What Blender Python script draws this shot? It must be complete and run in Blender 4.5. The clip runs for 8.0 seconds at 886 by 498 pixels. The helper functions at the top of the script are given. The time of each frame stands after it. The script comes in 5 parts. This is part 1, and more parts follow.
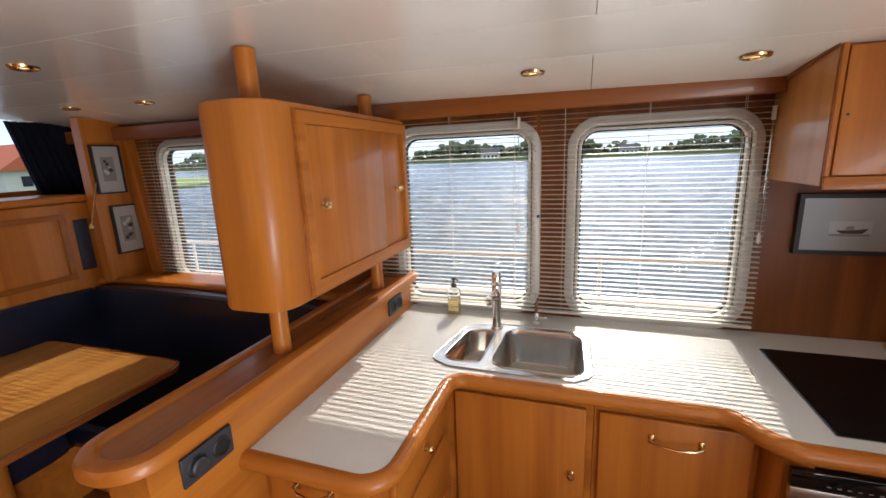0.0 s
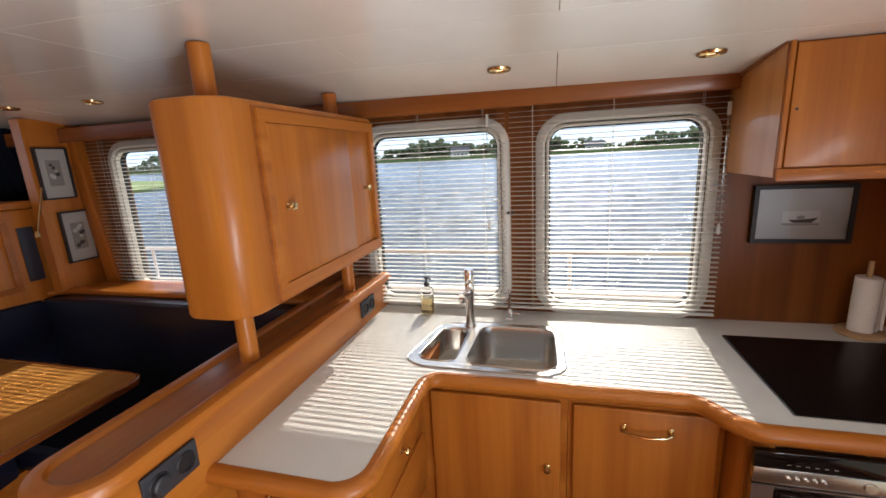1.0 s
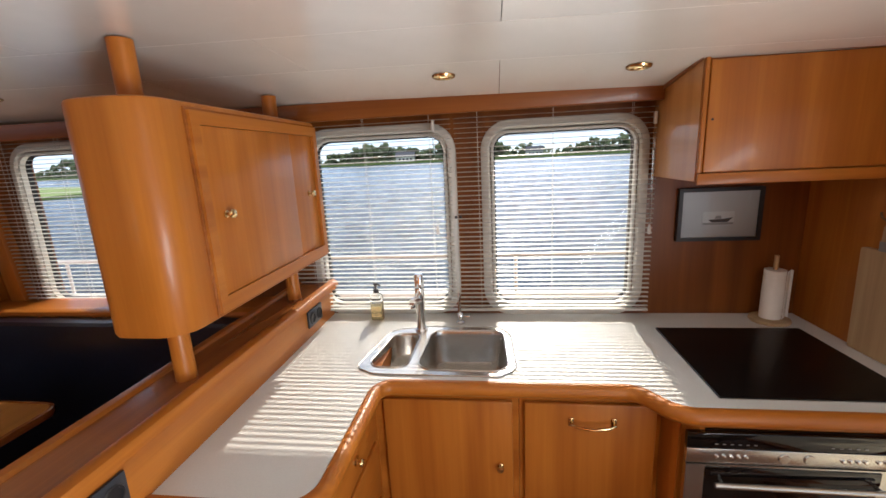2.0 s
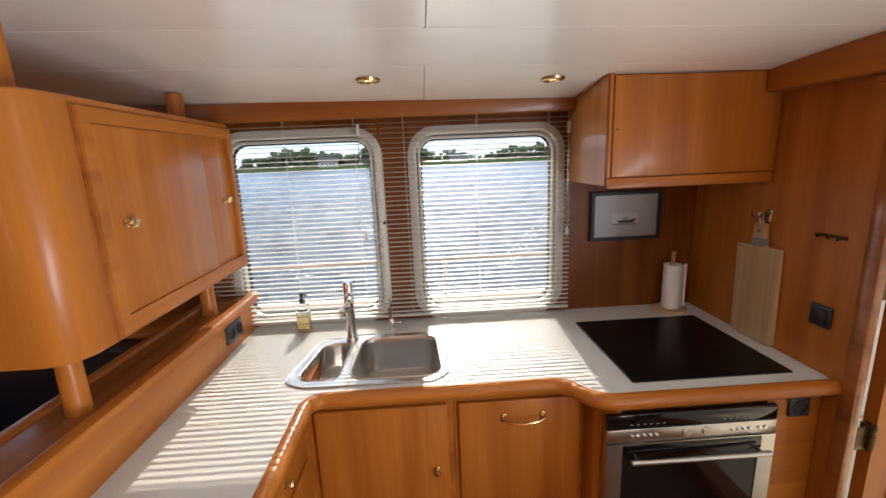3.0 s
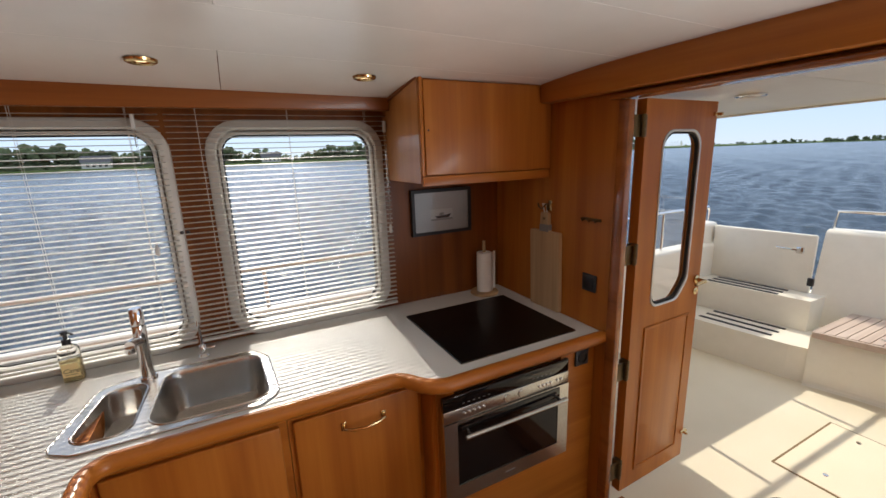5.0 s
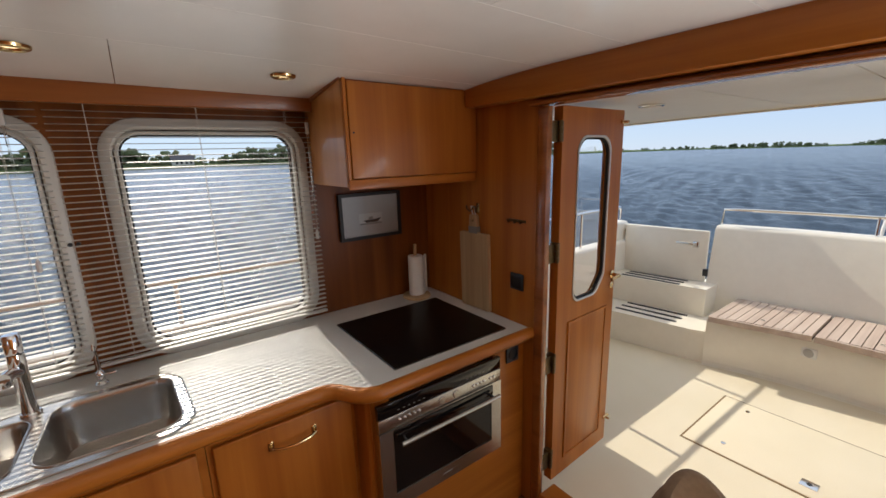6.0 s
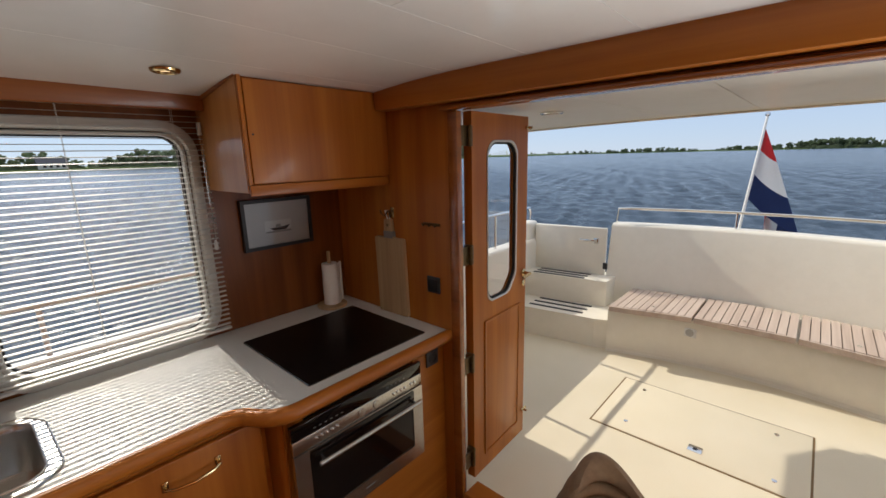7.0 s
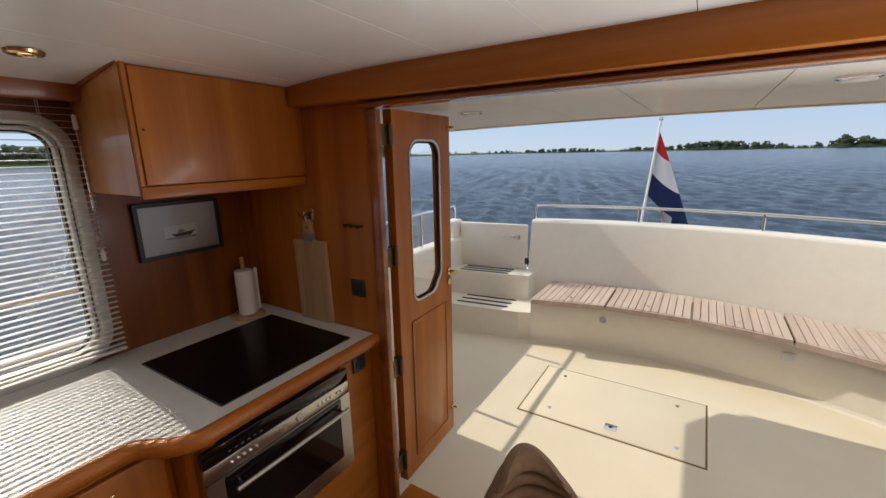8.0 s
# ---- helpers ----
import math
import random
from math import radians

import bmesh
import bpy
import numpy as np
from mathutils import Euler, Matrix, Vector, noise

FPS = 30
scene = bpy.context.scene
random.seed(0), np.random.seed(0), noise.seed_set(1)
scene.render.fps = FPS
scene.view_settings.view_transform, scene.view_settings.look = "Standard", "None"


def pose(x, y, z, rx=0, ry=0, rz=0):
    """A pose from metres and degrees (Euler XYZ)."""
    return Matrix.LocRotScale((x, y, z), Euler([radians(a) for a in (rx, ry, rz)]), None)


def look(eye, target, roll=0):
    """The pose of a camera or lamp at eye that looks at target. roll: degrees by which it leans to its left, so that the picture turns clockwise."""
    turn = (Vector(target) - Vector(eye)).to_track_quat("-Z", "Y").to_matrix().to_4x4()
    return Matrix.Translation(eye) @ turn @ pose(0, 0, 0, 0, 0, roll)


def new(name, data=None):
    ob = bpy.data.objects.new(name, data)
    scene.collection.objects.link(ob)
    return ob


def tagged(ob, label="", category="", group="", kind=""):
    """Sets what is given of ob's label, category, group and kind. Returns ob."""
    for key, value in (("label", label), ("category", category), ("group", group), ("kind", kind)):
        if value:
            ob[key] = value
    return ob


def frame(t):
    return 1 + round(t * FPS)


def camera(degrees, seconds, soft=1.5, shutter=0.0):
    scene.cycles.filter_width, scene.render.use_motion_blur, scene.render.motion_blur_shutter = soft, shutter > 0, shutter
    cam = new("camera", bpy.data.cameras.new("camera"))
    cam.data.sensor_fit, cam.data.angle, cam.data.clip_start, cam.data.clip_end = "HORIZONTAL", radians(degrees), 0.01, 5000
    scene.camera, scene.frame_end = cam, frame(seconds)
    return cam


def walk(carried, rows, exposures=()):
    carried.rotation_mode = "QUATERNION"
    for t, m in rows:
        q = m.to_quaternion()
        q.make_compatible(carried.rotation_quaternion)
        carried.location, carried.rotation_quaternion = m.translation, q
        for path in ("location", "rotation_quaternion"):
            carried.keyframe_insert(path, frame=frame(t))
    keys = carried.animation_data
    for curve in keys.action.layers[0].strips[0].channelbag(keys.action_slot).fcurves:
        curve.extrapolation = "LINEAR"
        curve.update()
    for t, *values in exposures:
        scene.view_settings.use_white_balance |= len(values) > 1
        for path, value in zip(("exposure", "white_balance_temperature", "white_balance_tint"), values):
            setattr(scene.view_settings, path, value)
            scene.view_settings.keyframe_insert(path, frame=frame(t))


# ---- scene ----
cam = camera(94.1, 8.0, soft=1.55)
EXPOSURES = [(0.0, 0.74), (3.0, 0.78), (3.5, 0.66), (4.7, 0.32), (6.0, 0.08), (8.0, -0.10)]
PATH = [
    (0, (0.327, 0.098, 1.675), (-0.311, 1.944, 1.247), -2.2),
    (0.5, (0.327, 0.11, 1.674), (-0.249, 1.975, 1.237), -2.7),
    (1, (0.328, 0.113, 1.672), (-0.184, 1.996, 1.232), -3.0),
    (1.5, (0.325, 0.113, 1.675), (-0.081, 2.022, 1.235), -3.0),
    (3, (0.312, 0.114, 1.671), (0.399, 2.067, 1.251), -2.4),
    (3.5, (0.31, 0.117, 1.673), (0.588, 2.05, 1.246), -2.3),
    (4, (0.312, 0.127, 1.668), (0.817, 2.012, 1.232), -2.5),
    (4.5, (0.318, 0.134, 1.667), (1.028, 1.949, 1.221), -2.3),
    (6, (0.334, 0.143, 1.662), (1.492, 1.713, 1.219), -1.7),
    (6.5, (0.35, 0.143, 1.662), (1.646, 1.601, 1.225), -1.6),
    (7, (0.367, 0.143, 1.664), (1.808, 1.458, 1.225), -1.5),
    (7.5, (0.384, 0.144, 1.664), (1.931, 1.332, 1.219), -1.4),
    (8, (0.396, 0.144, 1.664), (2.044, 1.183, 1.213), -1.2),
]
walk(cam, [(t, look(eye, target, roll)) for t, eye, target, roll in PATH], EXPOSURES)

from mathutils.geometry import tessellate_polygon

# ---- world and sun ----
SUN_EL, SUN_AZ = 38.4, 3.0  # the sun stands over the window side (+y), a little aft
to_sun = Vector((math.cos(radians(SUN_EL)) * math.sin(radians(SUN_AZ)), math.cos(radians(SUN_EL)) * math.cos(radians(SUN_AZ)), math.sin(radians(SUN_EL))))
world = bpy.data.worlds.new("world")
scene.world = world
world.use_nodes = True
wn = world.node_tree.nodes
sky = wn.new("ShaderNodeTexSky")
sky.sky_type, sky.sun_disc = "NISHITA", False
sky.sun_elevation, sky.sun_rotation = radians(SUN_EL), radians(SUN_AZ)
sky.altitude, sky.air_density, sky.dust_density, sky.ozone_density = 0, 0.85, 0.0, 3.2
wn["Background"].inputs["Strength"].default_value = 0.15
# thin high haze: pale blue at the horizon, whiter and brighter overhead
wl_ = world.node_tree.links
geo = wn.new("ShaderNodeTexCoord")
split = wn.new("ShaderNodeSeparateXYZ")
haze = wn.new("ShaderNodeValToRGB")
haze.color_ramp.elements.new(0.3)
for e, (at, c) in zip(haze.color_ramp.elements, ((0.0, (0.47, 0.58, 0.76, 1)), (0.3, (0.42, 0.55, 0.79, 1)), (1.0, (0.98, 0.98, 0.98, 1)))):
    e.position, e.color = at, c
scale = wn.new("ShaderNodeVectorMath")
scale.operation = "SCALE"
scale.inputs["Scale"].default_value = 7.6
mix_sky = wn.new("ShaderNodeMix")
mix_sky.data_type = "RGBA"
mix_sky.inputs[0].default_value = 0.85
wl_.new(geo.outputs["Generated"], split.inputs[0])
wl_.new(split.outputs["Z"], haze.inputs["Fac"])
wl_.new(haze.outputs["Color"], scale.inputs[0])
wl_.new(sky.outputs["Color"], mix_sky.inputs[6])
wl_.new(scale.outputs[0], mix_sky.inputs[7])
wl_.new(mix_sky.outputs[2], wn["Background"].inputs["Color"])
sun = new("sun", bpy.data.lights.new("sun", "SUN"))
sun.data.energy, sun.data.angle, sun.data.color = 3.4, radians(0.5), (1.0, 0.92, 0.79)
sun.matrix_world = look(to_sun * 30, (0, 0, 0))
# added fill lamps for daylight from an unseen window opposite and the wide doorway
# the 50 W one sits out of view in the doorway, aimed inward and up
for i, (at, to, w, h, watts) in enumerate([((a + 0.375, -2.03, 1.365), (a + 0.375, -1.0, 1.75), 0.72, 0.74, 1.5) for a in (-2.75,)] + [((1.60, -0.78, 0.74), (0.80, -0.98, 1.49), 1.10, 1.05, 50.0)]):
    fill = new("window_daylight", bpy.data.lights.new("window_daylight", "AREA"))
    fill.data.shape, fill.data.size, fill.data.size_y, fill.data.energy, fill.data.color = "RECTANGLE", w, h, watts, (0.92, 0.96, 1.0)
    fill.matrix_world = look(at, to)


# ---- materials ----
def material(name, colour=(0.8, 0.8, 0.8), rough=0.5, metal=0.0, coat=0.0, **more):
    mat = bpy.data.materials.new(name)
    mat.use_nodes = True
    p = mat.node_tree.nodes["Principled BSDF"]
    p.inputs["Base Color"].default_value = (*colour, 1)
    p.inputs["Roughness"].default_value = rough
    p.inputs["Metallic"].default_value = metal
    p.inputs["Coat Weight"].default_value = coat
    p.inputs["Coat Roughness"].default_value = 0.12
    for key, value in more.items():
        p.inputs[key.replace("_", " ")].default_value = value
    return mat


def node(mat, kind, **values):
    n = mat.node_tree.nodes.new(kind)
    for key, value in values.items():
        n.inputs[key.replace("_", " ")].default_value = value
    return n


def link(mat, a, b):
    mat.node_tree.links.new(a, b)


def coords(mat, scale):
    tc = mat.node_tree.nodes.new("ShaderNodeTexCoord")
    mp = mat.node_tree.nodes.new("ShaderNodeMapping")
    mp.inputs["Scale"].default_value = scale
    link(mat, tc.outputs["Object"], mp.inputs["Vector"])
    return mp.outputs["Vector"]


def ramp(mat, fac, stops):
    r = mat.node_tree.nodes.new("ShaderNodeValToRGB")
    while len(r.color_ramp.elements) < len(stops):
        r.color_ramp.elements.new(0.5)
    for e, (at, c) in zip(r.color_ramp.elements, stops):
        e.position, e.color = at, (*c, 1)
    link(mat, fac, r.inputs["Fac"])
    return r.outputs["Color"]


def bump(mat, height, strength, distance):
    b = node(mat, "ShaderNodeBump", Strength=strength, Distance=distance)
    link(mat, height, b.inputs["Height"])
    link(mat, b.outputs["Normal"], mat.node_tree.nodes["Principled BSDF"].inputs["Normal"])


def wood(name, axis, dark, mid, light, rough=0.37, coat=0.10):
    """Varnished wood whose grain runs along axis 0, 1 or 2."""
    mat = material(name, mid, rough, coat=coat, Specular_IOR_Level=0.3)
    p = mat.node_tree.nodes["Principled BSDF"]
    fine = [90.0, 90.0, 90.0]
    fine[axis] = 2.2
    broad = [9.0, 9.0, 9.0]
    broad[axis] = 0.5
    n1 = node(mat, "ShaderNodeTexNoise", Scale=1.0, Detail=5.0, Roughness=0.6, Distortion=0.4)
    n2 = node(mat, "ShaderNodeTexNoise", Scale=1.0, Detail=3.0, Roughness=0.5, Distortion=0.8)
    link(mat, coords(mat, fine), n1.inputs["Vector"])
    link(mat, coords(mat, broad), n2.inputs["Vector"])
    mix = node(mat, "ShaderNodeMath")
    mix.operation = "MULTIPLY_ADD"
    mix.inputs[1].default_value = 0.24
    link(mat, n1.outputs["Fac"], mix.inputs[0])
    sc = node(mat, "ShaderNodeMath")
    sc.operation = "MULTIPLY"
    sc.inputs[1].default_value = 0.76
    link(mat, n2.outputs["Fac"], sc.inputs[0])
    link(mat, sc.outputs[0], mix.inputs[2])
    info = mat.node_tree.nodes.new("ShaderNodeObjectInfo")
    rnd = node(mat, "ShaderNodeMath")
    rnd.operation = "MULTIPLY_ADD"
    rnd.inputs[1].default_value, rnd.inputs[2].default_value = 0.05, -0.025
    link(mat, info.outputs["Random"], rnd.inputs[0])
    add = node(mat, "ShaderNodeMath")
    link(mat, mix.outputs[0], add.inputs[0])
    link(mat, rnd.outputs[0], add.inputs[1])
    link(mat, ramp(mat, add.outputs[0], [(0.32, dark), (0.5, mid), (0.68, light)]), p.inputs["Base Color"])
    bump(mat, n1.outputs["Fac"], 0.05, 0.001)
    return mat


def speckled(name, a, b, scale, rough=0.4, relief=0.0, coat=0.0, metal=0.0, stretch=(1, 1, 1)):
    """A surface of two near tones: cloudy stains and a fine grain."""
    mat = material(name, a, rough, metal, coat)
    p = mat.node_tree.nodes["Principled BSDF"]
    n1 = node(mat, "ShaderNodeTexNoise", Scale=scale, Detail=4.0, Roughness=0.65)
    n2 = node(mat, "ShaderNodeTexNoise", Scale=2.5, Detail=2.0)
    v = coords(mat, stretch)
    link(mat, v, n1.inputs["Vector"])
    link(mat, v, n2.inputs["Vector"])
    av = node(mat, "ShaderNodeMath")
    av.operation = "MULTIPLY_ADD"
    av.inputs[1].default_value = 0.5
    link(mat, n1.outputs["Fac"], av.inputs[0])
    hf = node(mat, "ShaderNodeMath")
    hf.operation = "MULTIPLY"
    hf.inputs[1].default_value = 0.5
    link(mat, n2.outputs["Fac"], hf.inputs[0])
    link(mat, hf.outputs[0], av.inputs[2])
    link(mat, ramp(mat, av.outputs[0], [(0.35, a), (0.65, b)]), p.inputs["Base Color"])
    if relief:
        bump(mat, n1.outputs["Fac"], relief, 0.002)
    return mat


DARK, MID, LIGHT = (0.31, 0.089, 0.011), (0.395, 0.127, 0.017), (0.48, 0.168, 0.025)
WOOD_X = wood("varnished wood along x", 0, DARK, MID, LIGHT)
WOOD_Y = wood("varnished wood along y", 1, DARK, MID, LIGHT)
WOOD_Z = wood("varnished wood upright", 2, DARK, MID, LIGHT)
# paler copy of the wood, with window glare put into its colour
GLARE_Z = wood("glossy varnished wood upright, paled for window glare", 2, (0.42, 0.17, 0.045), (0.50, 0.22, 0.065), (0.57, 0.27, 0.09), 0.30, 0.5)
RED_X = wood("reddish varnished wood along x", 0, (0.16, 0.045, 0.010), (0.23, 0.070, 0.015), (0.30, 0.10, 0.022), 0.36, 0.12)
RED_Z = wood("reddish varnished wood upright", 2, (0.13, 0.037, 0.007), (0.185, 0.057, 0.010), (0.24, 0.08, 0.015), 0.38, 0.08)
RED_Y = wood("reddish varnished wood along y", 1, (0.20, 0.058, 0.013), (0.30, 0.095, 0.021), (0.38, 0.135, 0.033), 0.20, 0.8)
TABLE_Y = wood("table wood", 1, (0.33, 0.135, 0.026), (0.43, 0.19, 0.042), (0.52, 0.25, 0.065), 0.35, 0.3)
BOARD = wood("pale cutting board wood", 2, (0.33, 0.21, 0.11), (0.46, 0.31, 0.17), (0.58, 0.42, 0.25), 0.6, 0.0)
TEAK = wood("weathered teak", 0, (0.42, 0.32, 0.26), (0.54, 0.43, 0.36), (0.64, 0.53, 0.45), 0.7, 0.0)
JOINT = material("tan rubber joint", (0.22, 0.14, 0.06), 0.7)
TEAK_DARK = material("dark caulking", (0.05, 0.035, 0.03), 0.7)
COUNTER = speckled("off-white worktop laminate", (0.59, 0.595, 0.58), (0.66, 0.665, 0.65), 180, 0.38)
CEILING = speckled("white satin ceiling panel", (0.83, 0.805, 0.755), (0.89, 0.865, 0.815), 6, 0.24, 0.0, 0.55)
GROOVE = material("grey panel joint", (0.30, 0.28, 0.25), 0.7)
GEL = speckled("cream gelcoat", (0.83, 0.78, 0.67), (0.88, 0.83, 0.72), 14, 0.35, 0.0, 0.1)
DECK = speckled("cream non-slip deck paint", (0.76, 0.68, 0.51), (0.82, 0.74, 0.58), 160, 0.6, 0.15)
GRIP = material("dark non-slip strip", (0.03, 0.028, 0.035), 0.85)
STEEL = speckled("brushed stainless steel", (0.52, 0.50, 0.47), (0.62, 0.60, 0.57), 60, 0.26, 0.0, 0.0, 1.0, (1, 12, 12))
CHROME = material("chrome", (0.78, 0.78, 0.78), 0.07, 1.0)
BRASS = material("polished brass", (0.66, 0.48, 0.24), 0.22, 1.0)
OLD_BRASS = material("dark tarnished brass", (0.13, 0.085, 0.035), 0.42, 0.75)
BLACK_GLASS = material("black glass", (0.006, 0.005, 0.005), 0.06)
HOB_GLASS = material("black ceramic glass", (0.006, 0.005, 0.005), 0.30, Specular_IOR_Level=0.16)
BLACK = material("black plastic", (0.012, 0.012, 0.014), 0.45)
GREY_PLASTIC = material("anthracite plastic", (0.03, 0.033, 0.04), 0.4)
ALU = material("white painted aluminium", (0.60, 0.58, 0.53), 0.35, 0.0)
RIM = material("satin aluminium rim", (0.62, 0.61, 0.58), 0.32, 0.7)
RUBBER = material("black rubber", (0.01, 0.01, 0.01), 0.7)
SLAT = material("white blind slat", (0.62, 0.615, 0.59), 0.4)
CORD = material("white cord", (0.7, 0.68, 0.62), 0.7)
NAVY = speckled("navy leather", (0.006, 0.008, 0.020), (0.012, 0.015, 0.034), 40, 0.30, 0.3)
CURTAIN = speckled("navy curtain cloth", (0.005, 0.007, 0.018), (0.010, 0.013, 0.03), 60, 0.9, 0.4)
VELVET = speckled("taupe brown velvet", (0.19, 0.115, 0.062), (0.27, 0.17, 0.095), 45, 0.75, 0.2)
PAPER = speckled("white paper", (0.78, 0.77, 0.74), (0.84, 0.83, 0.80), 50, 0.85, 0.1)
MATBOARD = material("white mount board", (0.37, 0.355, 0.34), 0.8)
INK = material("grey print", (0.22, 0.21, 0.20), 0.8)
INK_DARK = material("dark print", (0.04, 0.04, 0.04), 0.8)
INK_LIGHT = material("pale print", (0.45, 0.44, 0.42), 0.8)
SOAP = material("yellow liquid soap", (0.95, 0.84, 0.52), 0.15, Transmission_Weight=0.8, IOR=1.35)
CLEAR = material("clear plastic", (0.95, 0.95, 0.93), 0.05, Transmission_Weight=1.0, IOR=1.3)
LABEL = material("yellow paper label", (0.84, 0.68, 0.34), 0.6)
GLASS = material("clear glass", (1, 1, 1), 0.0, Transmission_Weight=1.0, IOR=1.45)
THIN_GLASS = material("thin anti-glare window glass", (1, 1, 1), 0.0, Transmission_Weight=1.0, IOR=1.12)
BULB = material("warm bulb", (1, 0.85, 0.65), 0.3, Emission_Color=(1.0, 0.70, 0.36, 1), Emission_Strength=1.6)
RED = speckled("red flag cloth", (0.55, 0.03, 0.035), (0.65, 0.05, 0.05), 80, 0.8)
WHITE_CLOTH = speckled("white flag cloth", (0.72, 0.72, 0.72), (0.80, 0.80, 0.80), 80, 0.8)
BLUE = speckled("blue flag cloth", (0.018, 0.035, 0.13), (0.025, 0.05, 0.17), 80, 0.8)
# both leaf colours are lightened to stand in for distance haze
LEAF = speckled("near shore foliage paled for haze", (0.10, 0.125, 0.07), (0.19, 0.22, 0.13), 0.4, 0.9)
FAR_LEAF = speckled("far shore foliage paled for haze", (0.075, 0.10, 0.065), (0.13, 0.16, 0.10), 0.4, 0.9)
# large pale translucent share lifts the backlit trees further towards haze
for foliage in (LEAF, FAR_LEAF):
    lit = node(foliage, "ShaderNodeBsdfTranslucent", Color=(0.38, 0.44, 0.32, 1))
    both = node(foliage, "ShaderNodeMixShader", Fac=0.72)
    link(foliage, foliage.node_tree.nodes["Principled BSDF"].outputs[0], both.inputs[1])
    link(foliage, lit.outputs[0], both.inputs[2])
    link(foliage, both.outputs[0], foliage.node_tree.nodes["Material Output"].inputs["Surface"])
GRASS = speckled("shore grass", (0.10, 0.16, 0.035), (0.17, 0.23, 0.06), 0.3, 0.95)
ROOF = material("grey roof tiles", (0.10, 0.10, 0.11), 0.8)
RED_ROOF = material("red roof tiles", (0.42, 0.10, 0.04), 0.8)
HOUSE = material("pale house wall", (0.55, 0.52, 0.47), 0.8)
FLOOR_WOOD = wood("cabin sole", 0, (0.10, 0.035, 0.012), (0.16, 0.06, 0.02), (0.22, 0.09, 0.03), 0.4, 0.2)

WATER = material("lake water", (0.026, 0.046, 0.070), 0.17, IOR=1.33, Specular_IOR_Level=0.42)
w1 = node(WATER, "ShaderNodeTexNoise", Scale=1.0, Detail=6.0, Roughness=0.62, Distortion=0.6)
w2 = node(WATER, "ShaderNodeTexNoise", Scale=1.0, Detail=3.0, Roughness=0.6, Distortion=0.4)
link(WATER, coords(WATER, (5.6, 3.4, 1.0)), w1.inputs["Vector"])
link(WATER, coords(WATER, (0.75, 0.42, 1.0)), w2.inputs["Vector"])
ripple = node(WATER, "ShaderNodeMath")
ripple.operation = "MULTIPLY_ADD"
ripple.inputs[1].default_value = 3.0
link(WATER, w2.outputs["Fac"], ripple.inputs[0])
link(WATER, w1.outputs["Fac"], ripple.inputs[2])
bump(WATER, ripple.outputs[0], 1.0, 0.085)


# ---- mesh helpers ----
def part(name, bm, mat, parent=None, label="", smooth=True):
    me = bpy.data.meshes.new(name)
    bmesh.ops.recalc_face_normals(bm, faces=bm.faces[:])
    bm.to_mesh(me)
    bm.free()
    me.materials.append(mat)
    if smooth:
        for p in me.polygons:
            p.use_smooth = True
        me.set_sharp_from_angle(angle=radians(35))
    ob = new(name, me)
    ob.parent = parent
    if label:
        tagged(ob, label)
    return ob


def thing(name, label, category, at=(0, 0, 0), group="", kind=""):
    ob = new(name)
    ob.location = at
    ob.empty_display_size = 0.05
    return tagged(ob, label, category, group, kind)


def add_box(bm, x0, x1, y0, y1, z0, z1, bevel=0.0, segments=2):
    m = Matrix.LocRotScale(((x0 + x1) / 2, (y0 + y1) / 2, (z0 + z1) / 2), None, (x1 - x0, y1 - y0, z1 - z0))
    made = bmesh.ops.create_cube(bm, size=1.0, matrix=m)["verts"]
    if bevel:
        edges = list({e for v in made for e in v.link_edges})
        bmesh.ops.bevel(bm, geom=edges, offset=bevel, segments=segments, affect="EDGES", profile=0.5)
    return bm


def box(x0, x1, y0, y1, z0, z1, bevel=0.0, segments=2):
    return add_box(bmesh.new(), x0, x1, y0, y1, z0, z1, bevel, segments)


def moved(bm, m):
    bmesh.ops.transform(bm, matrix=m, verts=bm.verts[:])
    return bm


def add_tube(bm, a, b, r0, r1=None, n=16):
    a, b = Vector(a), Vector(b)
    q = (b - a).to_track_quat("Z", "Y").to_matrix().to_4x4()
    bmesh.ops.create_cone(bm, cap_ends=True, segments=n, radius1=r0, radius2=r0 if r1 is None else r1, depth=(b - a).length, matrix=Matrix.Translation((a + b) / 2) @ q)
    return bm


def tube(a, b, r0, r1=None, n=16):
    return add_tube(bmesh.new(), a, b, r0, r1, n)


def lathe(profile, n=24, at=(0, 0, 0), axis="z"):
    """A turned body from (radius, height) pairs."""
    bm = bmesh.new()
    rings = []
    for r, h in profile:
        ring = []
        for i in range(n):
            a = 2 * math.pi * i / n
            p = (r * math.cos(a), r * math.sin(a), h)
            p = {"z": p, "y": (p[0], h, p[1]), "x": (h, p[0], p[1])}[axis]
            ring.append(bm.verts.new((p[0] + at[0], p[1] + at[1], p[2] + at[2])))
        rings.append(ring)
    for lo, hi in zip(rings, rings[1:]):
        for i in range(n):
            bm.faces.new((lo[i], lo[(i + 1) % n], hi[(i + 1) % n], hi[i]))
    for ring in (rings[0], rings[-1]):
        bm.faces.new(ring)
    return bm


